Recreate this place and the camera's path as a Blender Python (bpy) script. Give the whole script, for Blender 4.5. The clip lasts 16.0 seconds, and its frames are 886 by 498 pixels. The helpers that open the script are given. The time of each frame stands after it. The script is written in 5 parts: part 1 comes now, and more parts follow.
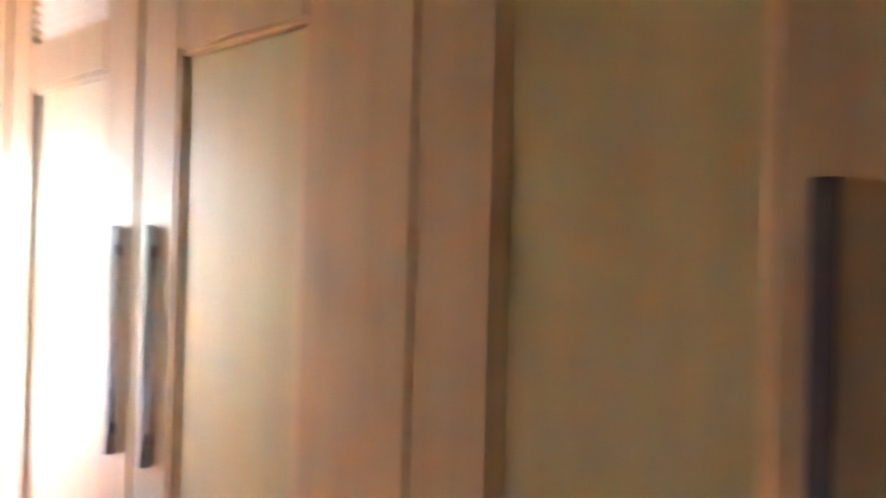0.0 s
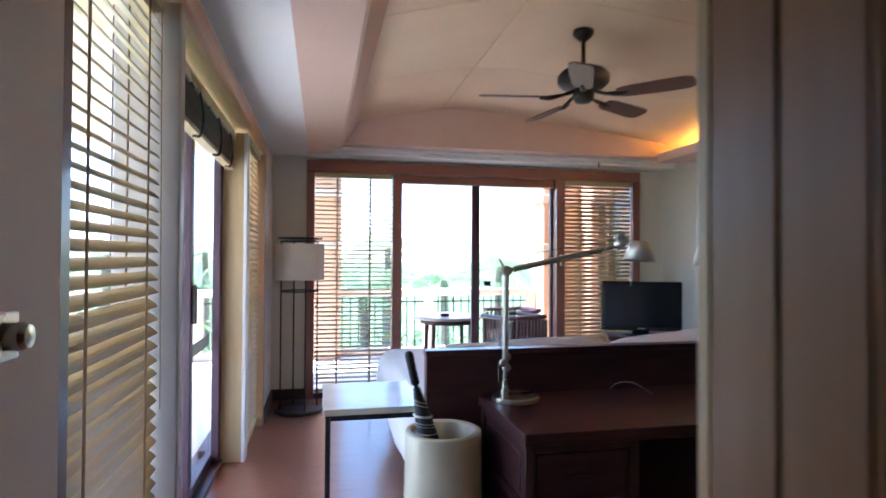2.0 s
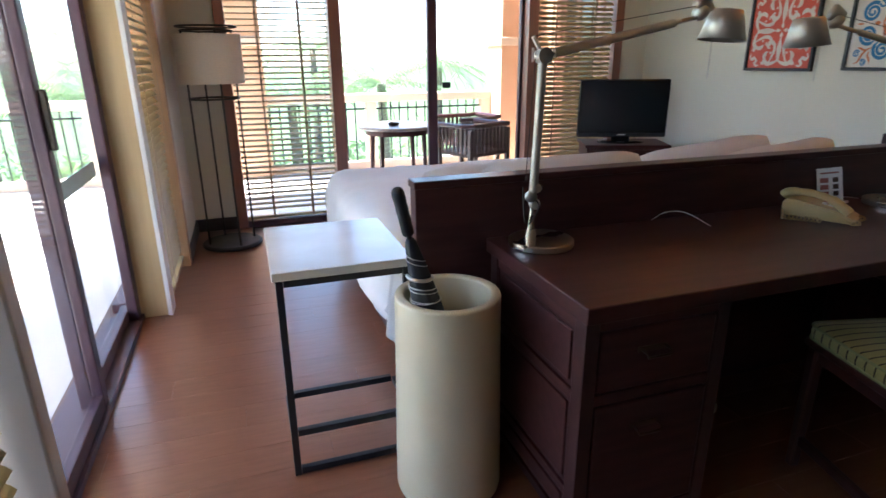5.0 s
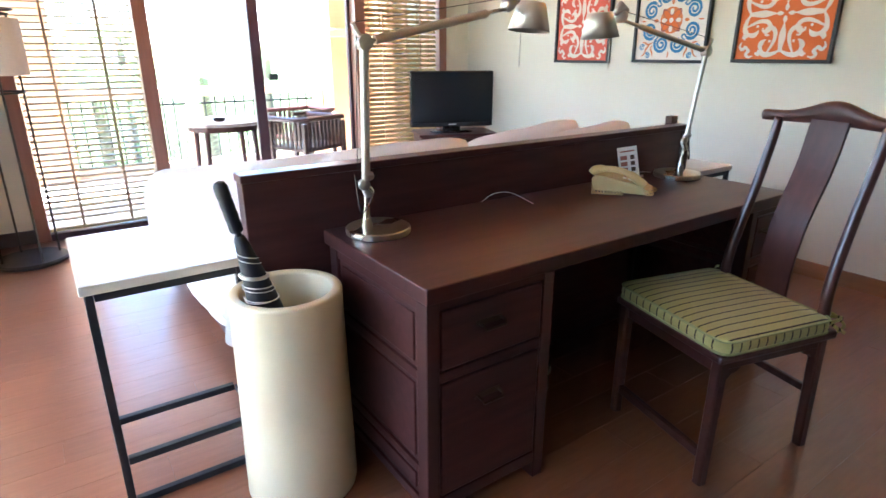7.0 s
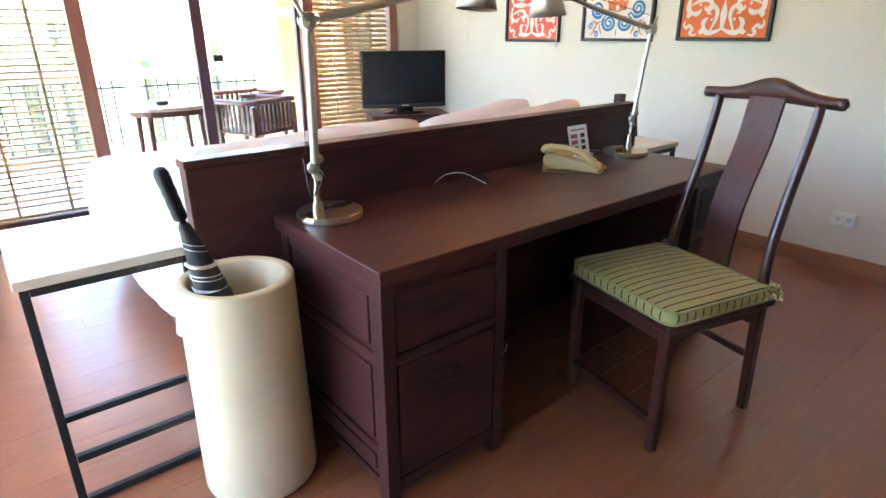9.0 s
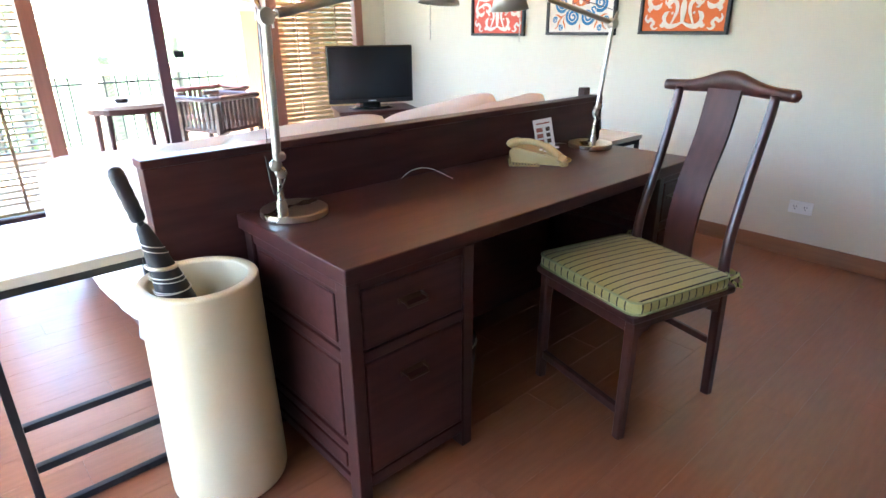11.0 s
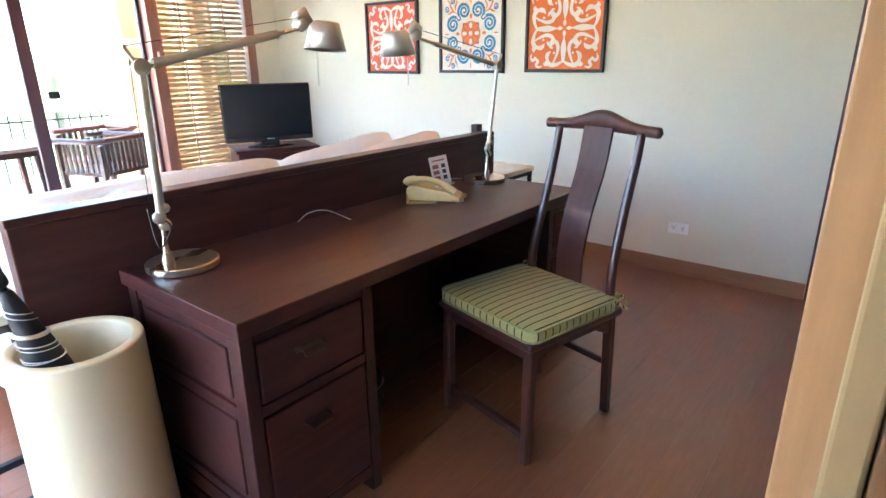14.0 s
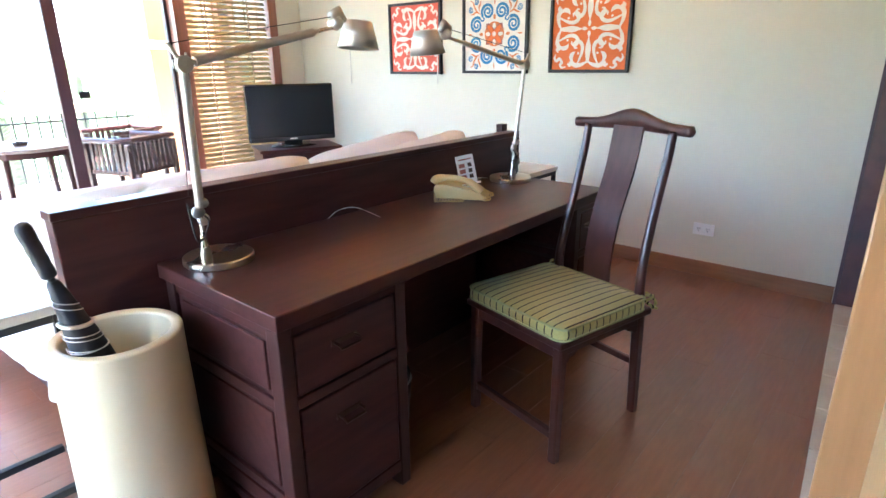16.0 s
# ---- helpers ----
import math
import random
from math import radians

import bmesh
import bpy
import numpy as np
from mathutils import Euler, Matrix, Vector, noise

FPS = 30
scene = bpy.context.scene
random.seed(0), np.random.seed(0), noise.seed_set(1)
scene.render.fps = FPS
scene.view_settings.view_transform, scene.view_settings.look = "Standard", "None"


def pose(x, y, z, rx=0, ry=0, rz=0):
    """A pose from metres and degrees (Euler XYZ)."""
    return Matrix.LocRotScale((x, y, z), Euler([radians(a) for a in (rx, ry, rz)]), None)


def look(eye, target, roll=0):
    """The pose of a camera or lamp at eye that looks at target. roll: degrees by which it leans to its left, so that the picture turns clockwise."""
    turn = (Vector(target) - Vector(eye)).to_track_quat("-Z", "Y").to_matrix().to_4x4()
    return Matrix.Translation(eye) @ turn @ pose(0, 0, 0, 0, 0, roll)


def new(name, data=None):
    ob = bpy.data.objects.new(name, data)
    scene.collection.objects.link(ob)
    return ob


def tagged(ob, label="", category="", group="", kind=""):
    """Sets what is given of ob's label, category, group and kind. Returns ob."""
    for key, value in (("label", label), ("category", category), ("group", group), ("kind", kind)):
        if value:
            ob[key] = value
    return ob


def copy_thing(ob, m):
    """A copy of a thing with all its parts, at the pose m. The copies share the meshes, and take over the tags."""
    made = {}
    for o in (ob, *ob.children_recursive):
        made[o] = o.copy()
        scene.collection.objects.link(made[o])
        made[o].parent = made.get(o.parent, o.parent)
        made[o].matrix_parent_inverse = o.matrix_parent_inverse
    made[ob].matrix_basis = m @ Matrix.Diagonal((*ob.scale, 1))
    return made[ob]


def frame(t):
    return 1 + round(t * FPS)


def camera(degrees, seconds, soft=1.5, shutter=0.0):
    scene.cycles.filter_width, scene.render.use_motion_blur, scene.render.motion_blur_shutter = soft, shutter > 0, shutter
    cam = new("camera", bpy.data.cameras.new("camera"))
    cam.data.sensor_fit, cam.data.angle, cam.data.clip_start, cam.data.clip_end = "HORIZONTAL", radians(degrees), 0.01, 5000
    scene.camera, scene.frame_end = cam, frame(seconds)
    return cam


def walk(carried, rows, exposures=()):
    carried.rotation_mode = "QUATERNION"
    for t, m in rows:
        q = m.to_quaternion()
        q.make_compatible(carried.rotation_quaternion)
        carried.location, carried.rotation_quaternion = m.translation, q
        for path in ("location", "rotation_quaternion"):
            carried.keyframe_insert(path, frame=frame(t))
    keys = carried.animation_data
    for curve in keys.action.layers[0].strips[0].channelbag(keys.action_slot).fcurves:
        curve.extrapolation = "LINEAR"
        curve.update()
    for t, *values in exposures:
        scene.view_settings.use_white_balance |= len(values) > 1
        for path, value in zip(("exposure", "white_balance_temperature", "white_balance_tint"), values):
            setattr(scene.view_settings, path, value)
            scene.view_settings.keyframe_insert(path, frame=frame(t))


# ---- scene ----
cam = camera(75.7, 16.0, shutter=0.5)

PATH = [
    (0, (-0.721, -2.854, 1.494), (0.981, -1.804, 1.504), 1.5),
    (0.5, (-0.797, -2.672, 1.474), (0.573, -1.217, 1.553), -0.1),
    (0.8, (-0.772, -2.503, 1.454), (0.349, -0.848, 1.523), -0.9),
    (1, (-0.698, -2.376, 1.435), (0.246, -0.616, 1.549), 0.1),
    (1.5, (-0.645, -2.156, 1.399), (-0.055, -0.249, 1.513), -0.2),
    (2, (-0.658, -1.818, 1.363), (-0.241, 0.138, 1.393), 0.3),
    (2.5, (-0.667, -1.602, 1.33), (-0.325, 0.365, 1.215), 0.1),
    (3, (-0.645, -1.351, 1.265), (-0.337, 0.579, 0.838), 0.2),
    (3.2, (-0.631, -1.265, 1.27), (-0.326, 0.647, 0.771), -0.1),
    (5.5, (-0.678, -0.974, 1.302), (0.048, 0.778, 0.668), -0.2),
    (6, (-0.651, -0.978, 1.289), (0.192, 0.721, 0.655), -0.1),
    (6.5, (-0.636, -0.993, 1.285), (0.341, 0.628, 0.64), -0.1),
    (7, (-0.647, -0.99, 1.284), (0.434, 0.562, 0.634), -0.0),
    (7.5, (-0.639, -0.984, 1.285), (0.474, 0.542, 0.626), -0.1),
    (8, (-0.632, -0.991, 1.275), (0.508, 0.507, 0.598), -0.2),
    (8.5, (-0.634, -0.995, 1.28), (0.529, 0.475, 0.581), -0.2),
    (11, (-0.618, -1.008, 1.283), (0.633, 0.373, 0.556), -0.4),
    (11.5, (-0.625, -1.015, 1.256), (0.638, 0.338, 0.498), -0.4),
    (12, (-0.619, -1.049, 1.316), (0.651, 0.28, 0.526), -0.6),
    (12.5, (-0.603, -1.077, 1.355), (0.73, 0.236, 0.649), -0.4),
    (13, (-0.586, -1.083, 1.335), (0.828, 0.176, 0.691), -0.6),
    (13.5, (-0.588, -1.08, 1.329), (0.875, 0.128, 0.694), -0.6),
    (14, (-0.592, -1.05, 1.322), (0.891, 0.133, 0.689), -0.6),
    (14.5, (-0.615, -1.032, 1.319), (0.871, 0.148, 0.688), -0.6),
    (15, (-0.63, -1.031, 1.323), (0.848, 0.161, 0.695), -0.6),
    (15.5, (-0.628, -1.028, 1.317), (0.841, 0.175, 0.689), -0.7),
    (16, (-0.636, -1.019, 1.311), (0.816, 0.205, 0.685), -0.6),
]
walk(cam, [(t, look(eye, target, roll)) for t, eye, target, roll in PATH],
     exposures=[(0, 7.0, 6000, 20), (0.5, 5.75, 5150, 18), (0.8, 4.95, 4800, 17), (1.5, 3.6, 4800, 16), (2.0, 2.95, 5000, 15), (2.5, 2.6, 5250, 14), (3.2, 2.55, 5400, 13), (5.5, 3.05, 5650, 13), (6.2, 3.5, 5650, 13), (7.0, 4.15, 5700, 13), (8.0, 4.35, 5850, 12), (11, 4.55, 5650, 12), (16, 4.55, 5550, 12)])

# ---- daylight ----
world = bpy.data.worlds.new("sky")
scene.world = world
world.use_nodes = True
wn = world.node_tree.nodes
sky = wn.new("ShaderNodeTexSky")
sky.sky_type = 'NISHITA'
sky.sun_disc = False
sky.sun_elevation = radians(64)
sky.sun_rotation = radians(-70)
sky.air_density, sky.dust_density = 1.0, 1.0
wn["Background"].inputs[1].default_value = 0.15
world.node_tree.links.new(sky.outputs[0], wn["Background"].inputs[0])
sun_data = bpy.data.lights.new("sun", 'SUN')
sun_data.energy, sun_data.angle, sun_data.color = 5.0, radians(0.5), (1.0, 0.95, 0.88)
sun = new("sun", sun_data)
sun.matrix_world = look((0, 0, 30), (0.412 * 10, -0.149 * 10, 30 - 0.899 * 10))


# warm strip hidden in the cove along the east wall
cove_data = bpy.data.lights.new("cove_strip", 'AREA')
cove_data.shape, cove_data.size, cove_data.size_y, cove_data.energy, cove_data.color = 'RECTANGLE', 3.9, 0.10, 4.2, (1.0, 0.48, 0.05)
cove = new("cove_strip", cove_data)
cove.matrix_world = pose(2.93, 1.33, 2.372, 180, 0, 90)

# ---- materials ----
def mat(name, base, rough=0.5, metal=0.0, second=None, scale=6.0, bump=0.0, bump_scale=60.0, stretch=(1, 1, 1), coat=0.0, spec=0.5, random_tint=0.0, detail=6.0, sheen=0.0, coat_rough=0.1):
    m = bpy.data.materials.new(name)
    m.use_nodes = True
    n, l = m.node_tree.nodes, m.node_tree.links
    b = n["Principled BSDF"]
    b.inputs["Roughness"].default_value, b.inputs["Metallic"].default_value = rough, metal
    b.inputs["Coat Weight"].default_value, b.inputs["Specular IOR Level"].default_value = coat, spec
    b.inputs["Sheen Weight"].default_value = sheen
    b.inputs["Coat Roughness"].default_value = coat_rough
    tc = n.new("ShaderNodeTexCoord")
    mp = n.new("ShaderNodeMapping")
    mp.inputs["Scale"].default_value = stretch
    mp.inputs["Location"].default_value = (0.37, 0.61, 0.43)
    l.new(tc.outputs["Object"], mp.inputs["Vector"])
    tex = n.new("ShaderNodeTexNoise")
    tex.inputs["Scale"].default_value, tex.inputs["Detail"].default_value = scale, detail
    l.new(mp.outputs[0], tex.inputs["Vector"])
    second = second or tuple(c * 0.86 for c in base)
    ramp = n.new("ShaderNodeValToRGB")
    ramp.color_ramp.elements[0].position, ramp.color_ramp.elements[1].position = 0.32, 0.68
    ramp.color_ramp.elements[0].color, ramp.color_ramp.elements[1].color = (*second, 1), (*base, 1)
    l.new(tex.outputs["Fac"], ramp.inputs[0])
    col = ramp.outputs[0]
    if random_tint:
        oi = n.new("ShaderNodeObjectInfo")
        mr = n.new("ShaderNodeMapRange")
        mr.inputs["To Min"].default_value, mr.inputs["To Max"].default_value = 1 - random_tint, 1 + random_tint
        l.new(oi.outputs["Random"], mr.inputs["Value"])
        hs = n.new("ShaderNodeHueSaturation")
        l.new(mr.outputs[0], hs.inputs["Value"])
        l.new(col, hs.inputs["Color"])
        col = hs.outputs[0]
    l.new(col, b.inputs["Base Color"])
    big = n.new("ShaderNodeTexNoise")
    big.inputs["Scale"].default_value = scale * 0.25
    l.new(tc.outputs["Object"], big.inputs["Vector"])
    rr = n.new("ShaderNodeMapRange")
    rr.inputs["To Min"].default_value, rr.inputs["To Max"].default_value = rough * 0.85, min(1, rough * 1.15)
    l.new(big.outputs["Fac"], rr.inputs["Value"])
    l.new(rr.outputs[0], b.inputs["Roughness"])
    if bump:
        t2 = n.new("ShaderNodeTexNoise")
        t2.inputs["Scale"].default_value, t2.inputs["Detail"].default_value = bump_scale, 4
        l.new(mp.outputs[0], t2.inputs["Vector"])
        bp = n.new("ShaderNodeBump")
        bp.inputs["Strength"].default_value, bp.inputs["Distance"].default_value = bump, 0.004
        l.new(t2.outputs["Fac"], bp.inputs["Height"])
        l.new(bp.outputs[0], b.inputs["Normal"])
    return m


WALL = mat("cream_wall_paint", (0.70, 0.67, 0.555), 0.8, second=(0.67, 0.64, 0.525), scale=1.2, bump=0.08, bump_scale=90)
WHITE = mat("white_paint", (0.74, 0.725, 0.69), 0.75, second=(0.70, 0.685, 0.65), scale=2, bump=0.05, bump_scale=80)
CEIL = mat("vault_panel_paint", (0.73, 0.52, 0.32), 0.5, second=(0.68, 0.475, 0.285), scale=2, bump=0.04)
BEAMP = mat("beam_paint", (0.66, 0.47, 0.36), 0.6, second=(0.62, 0.43, 0.325), scale=2)
PLANK = mat("laminate_floor", (0.255, 0.104, 0.056), 0.30, second=(0.22, 0.086, 0.044), scale=7.3, stretch=(1, 9, 1), random_tint=0.04, coat=0.45, coat_rough=0.2, spec=0.55)
JOINT = mat("floor_joint", (0.17, 0.085, 0.05), 0.6)
WOOD = mat("honey_wood", (0.47, 0.27, 0.125), 0.38, second=(0.40, 0.22, 0.095), scale=4, stretch=(9, 9, 0.8), bump=0.05, bump_scale=25, coat=0.2)
TRIMW = mat("red_brown_trim", (0.29, 0.125, 0.085), 0.4, second=(0.24, 0.10, 0.065), scale=4, stretch=(9, 9, 0.8), bump=0.04, bump_scale=25, coat=0.2)
TRIMX = mat("red_brown_trim_along", (0.29, 0.125, 0.085), 0.4, second=(0.24, 0.10, 0.065), scale=4, stretch=(0.8, 9, 9), bump=0.04, bump_scale=25, coat=0.2)
PALEW = mat("pale_yellow_wood", (0.54, 0.385, 0.19), 0.42, second=(0.48, 0.335, 0.155), scale=4, stretch=(9, 9, 0.7), bump=0.04, bump_scale=25)
CLOSET = mat("wardrobe_wood", (0.33, 0.18, 0.087), 0.36, second=(0.285, 0.15, 0.07), scale=3, stretch=(8, 8, 0.6), bump=0.04, bump_scale=25, spec=0.28)
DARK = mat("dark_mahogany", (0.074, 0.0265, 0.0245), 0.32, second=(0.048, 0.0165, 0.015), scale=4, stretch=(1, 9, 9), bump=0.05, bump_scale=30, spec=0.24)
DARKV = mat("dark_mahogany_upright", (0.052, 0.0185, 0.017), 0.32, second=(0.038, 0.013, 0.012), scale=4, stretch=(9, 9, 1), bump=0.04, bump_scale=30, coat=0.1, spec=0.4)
CHAIRW = mat("polished_rosewood", (0.074, 0.026, 0.022), 0.30, second=(0.052, 0.018, 0.015), scale=5, stretch=(8, 8, 1), coat=0.2)
PURPLE = mat("dark_purple_frame", (0.075, 0.032, 0.045), 0.45, second=(0.06, 0.025, 0.035), scale=5)
BLACK = mat("black_metal", (0.02, 0.02, 0.024), 0.45, second=(0.03, 0.03, 0.033), scale=20, metal=0.3)
IRON = mat("dark_bronze_metal", (0.05, 0.038, 0.03), 0.45, metal=0.6, second=(0.035, 0.028, 0.024), scale=15)
STEEL = mat("brushed_nickel", (0.62, 0.58, 0.50), 0.28, metal=1.0, second=(0.55, 0.51, 0.44), scale=30)
ALU = mat("satin_aluminium", (0.62, 0.59, 0.53), 0.42, metal=0.85, second=(0.58, 0.55, 0.49), scale=30)
BRASS = mat("dark_brass", (0.10, 0.065, 0.05), 0.36, metal=0.9, scale=20)
STONE = mat("cream_marble", (0.72, 0.69, 0.61), 0.25, second=(0.60, 0.55, 0.46), scale=5, detail=10, coat=0.2)
CERAMIC = mat("cream_glazed_fibreglass", (0.70, 0.62, 0.43), 0.32, second=(0.64, 0.56, 0.37), scale=4, bump=0.05, bump_scale=18, coat=0.2)
LINEN = mat("white_bed_linen", (0.80, 0.75, 0.71), 0.9, second=(0.76, 0.71, 0.67), scale=4, bump=0.25, bump_scale=25, sheen=0.3)
SHADE = mat("linen_lampshade", (0.70, 0.62, 0.50), 0.9, second=(0.66, 0.58, 0.46), scale=60, bump=0.2, bump_scale=300, stretch=(1, 1, 3))
SLAT = mat("blind_slat_wood", (0.50, 0.395, 0.20), 0.45, second=(0.44, 0.34, 0.165), scale=5, stretch=(1, 1, 8), random_tint=0.06)
TAPE = mat("blind_tape", (0.42, 0.30, 0.18), 0.9, scale=60)
SCREEN = mat("lcd_screen", (0.012, 0.015, 0.02), 0.22, scale=2, spec=0.6)
GLOSSB = mat("gloss_black_plastic", (0.012, 0.012, 0.013), 0.15, scale=5)
PLASTIC = mat("ivory_plastic", (0.52, 0.40, 0.175), 0.42, second=(0.47, 0.355, 0.15), scale=8)
PLASTW = mat("white_plastic", (0.90, 0.90, 0.88), 0.4, scale=8)
PAPER = mat("white_card", (0.80, 0.77, 0.74), 0.6, scale=8)
PRINT = mat("red_brown_print", (0.35, 0.12, 0.09), 0.7, scale=8)
PEACH = mat("peach_stucco", (0.72, 0.44, 0.27), 0.9, second=(0.66, 0.39, 0.235), scale=3, bump=0.15, bump_scale=60)
PEACHL = mat("pale_peach_paint", (0.78, 0.62, 0.47), 0.85, second=(0.73, 0.57, 0.42), scale=3)
TERR = mat("terrace_tile", (0.74, 0.69, 0.62), 0.5, second=(0.68, 0.62, 0.55), scale=2)
LEAF = mat("palm_leaf", (0.12, 0.17, 0.085), 0.4, second=(0.09, 0.13, 0.06), scale=3)
leaf_shader = LEAF.node_tree.nodes["Principled BSDF"]
leaf_glow, leaf_mix = LEAF.node_tree.nodes.new("ShaderNodeBsdfTranslucent"), LEAF.node_tree.nodes.new("ShaderNodeMixShader")
leaf_glow.inputs[0].default_value, leaf_mix.inputs[0].default_value = (0.30, 0.42, 0.16, 1), 0.5
for a, b in ((leaf_shader.outputs[0], leaf_mix.inputs[1]), (leaf_glow.outputs[0], leaf_mix.inputs[2]), (leaf_mix.outputs[0], LEAF.node_tree.nodes["Material Output"].inputs[0])):
    LEAF.node_tree.links.new(a, b)
# glossy tabletop wood, greyer and paler than the table's apron and legs
TEAK = mat("grey_terrace_wood", (0.30, 0.25, 0.21), 0.3, second=(0.24, 0.19, 0.16), scale=5, stretch=(1, 9, 9), coat=0.6, coat_rough=0.15)
TRUNK = mat("palm_trunk", (0.22, 0.17, 0.12), 0.9, second=(0.14, 0.11, 0.08), scale=6, stretch=(1, 1, 6), bump=0.5, bump_scale=20)
LAWN = mat("garden_ground", (0.10, 0.15, 0.05), 0.95, second=(0.06, 0.10, 0.03), scale=0.4, bump=0.5, bump_scale=6)
UMB = mat("black_umbrella_cloth", (0.018, 0.018, 0.022), 0.6, second=(0.012, 0.012, 0.015), scale=30)
BINM = mat("dark_bin", (0.03, 0.015, 0.012), 0.4, scale=10)
RED = mat("salmon_red_print", (0.66, 0.12, 0.075), 0.75, second=(0.62, 0.105, 0.065), scale=12)
ORANGE = mat("orange_print", (0.70, 0.16, 0.03), 0.75, second=(0.66, 0.14, 0.025), scale=12)
CREAM = mat("cream_print", (0.80, 0.74, 0.66), 0.75, scale=12)
BLUE = mat("blue_print", (0.035, 0.20, 0.42), 0.75, second=(0.03, 0.17, 0.38), scale=12)


def glass_material():
    m = bpy.data.materials.new("window_glass")
    m.use_nodes = True
    n, l = m.node_tree.nodes, m.node_tree.links
    n.remove(n["Principled BSDF"])
    tr, gl, mx, fr = n.new("ShaderNodeBsdfTransparent"), n.new("ShaderNodeBsdfGlossy"), n.new("ShaderNodeMixShader"), n.new("ShaderNodeLayerWeight")
    tr.inputs[0].default_value = (0.95, 0.97, 0.96, 1)
    gl.inputs["Roughness"].default_value = 0.02
    fr.inputs[0].default_value = 0.5
    steep = n.new("ShaderNodeMath"); steep.operation = 'POWER'; steep.inputs[1].default_value = 5.0
    gloss = n.new("ShaderNodeMath"); gloss.operation = 'MULTIPLY_ADD'; gloss.inputs[1].default_value, gloss.inputs[2].default_value = 0.45, 0.025
    l.new(fr.outputs["Facing"], steep.inputs[0])
    l.new(steep.outputs[0], gloss.inputs[0])
    l.new(gloss.outputs[0], mx.inputs[0])
    l.new(tr.outputs[0], mx.inputs[1])
    l.new(gl.outputs[0], mx.inputs[2])
    l.new(mx.outputs[0], n["Material Output"].inputs[0])
    return m


GLASS = glass_material()


def stripe_material():
    m = mat("green_striped_cloth", (0.42, 0.41, 0.16), 0.9, second=(0.38, 0.37, 0.135), scale=120, bump=0.2, bump_scale=400, sheen=0.2)
    n, l = m.node_tree.nodes, m.node_tree.links
    tc = n.new("ShaderNodeTexCoord")
    sp, sn = n.new("ShaderNodeSeparateXYZ"), n.new("ShaderNodeSeparateXYZ")
    l.new(tc.outputs["Object"], sp.inputs[0])
    l.new(tc.outputs["Normal"], sn.inputs[0])

    def bars(src):
        k = n.new("ShaderNodeMath"); k.operation = 'MULTIPLY'; k.inputs[1].default_value = 1 / 0.034
        f = n.new("ShaderNodeMath"); f.operation = 'FRACT'
        c = n.new("ShaderNodeMath"); c.operation = 'LESS_THAN'; c.inputs[1].default_value = 0.16
        l.new(src, k.inputs[0]); l.new(k.outputs[0], f.inputs[0]); l.new(f.outputs[0], c.inputs[0])
        return c.outputs[0]
    a = n.new("ShaderNodeMath"); a.operation = 'ABSOLUTE'
    g = n.new("ShaderNodeMath"); g.operation = 'GREATER_THAN'; g.inputs[1].default_value = 0.6
    l.new(sn.outputs[0], a.inputs[0]); l.new(a.outputs[0], g.inputs[0])
    pick = n.new("ShaderNodeMix")
    l.new(g.outputs[0], pick.inputs[0]); l.new(bars(sp.outputs[0]), pick.inputs[2]); l.new(bars(sp.outputs[1]), pick.inputs[3])
    colour = n.new("ShaderNodeMix"); colour.data_type = 'RGBA'
    b = n["Principled BSDF"]
    old = b.inputs["Base Color"].links[0].from_socket
    l.new(pick.outputs[0], colour.inputs[0])
    l.new(old, colour.inputs[6])
    colour.inputs[7].default_value = (0.02, 0.012, 0.012, 1)
    l.new(colour.outputs[2], b.inputs["Base Color"])
    return m


STRIPE = stripe_material()

# ---- builders ----
def part(name, bm, material, parent=None, label="", smooth=False, m=None):
    me = bpy.data.meshes.new(name)
    bm.normal_update()
    bm.to_mesh(me)
    bm.free()
    me.materials.append(material)
    if smooth:
        for p in me.polygons:
            p.use_smooth = True
    ob = new(name, me)
    if parent:
        ob.parent = parent
    if m is not None:
        ob.matrix_basis = m
    if label:
        ob["label"] = label
    return ob


def thing(name, m, label, category, group="", kind=""):
    return_ob = new(name)
    return_ob.empty_display_size = 0.05
    return_ob.matrix_basis = m
    return tagged(return_ob, label, category, group, kind)


def structure(name, bm, material, label="", smooth=False):
    return tagged(part(name, bm, material, smooth=smooth), label, kind="structure")


def box(x0, x1, y0, y1, z0, z1, bevel=0.0, bm=None, segments=2):
    own = bmesh.new()
    bmesh.ops.create_cube(own, size=1, matrix=Matrix.Translation(((x0 + x1) / 2, (y0 + y1) / 2, (z0 + z1) / 2)) @ Matrix.Diagonal((x1 - x0, y1 - y0, z1 - z0, 1)))
    if bevel:
        bmesh.ops.bevel(own, geom=own.edges[:], offset=bevel, segments=segments, affect='EDGES', profile=0.5)
    if bm is None:
        return own
    return merge(bm, own)


def merge(bm, own, m=None):
    if m is not None:
        bmesh.ops.transform(own, matrix=m, verts=own.verts[:])
    tmp = bpy.data.meshes.new("tmp")
    own.to_mesh(tmp)
    own.free()
    bm.from_mesh(tmp)
    bpy.data.meshes.remove(tmp)
    return bm


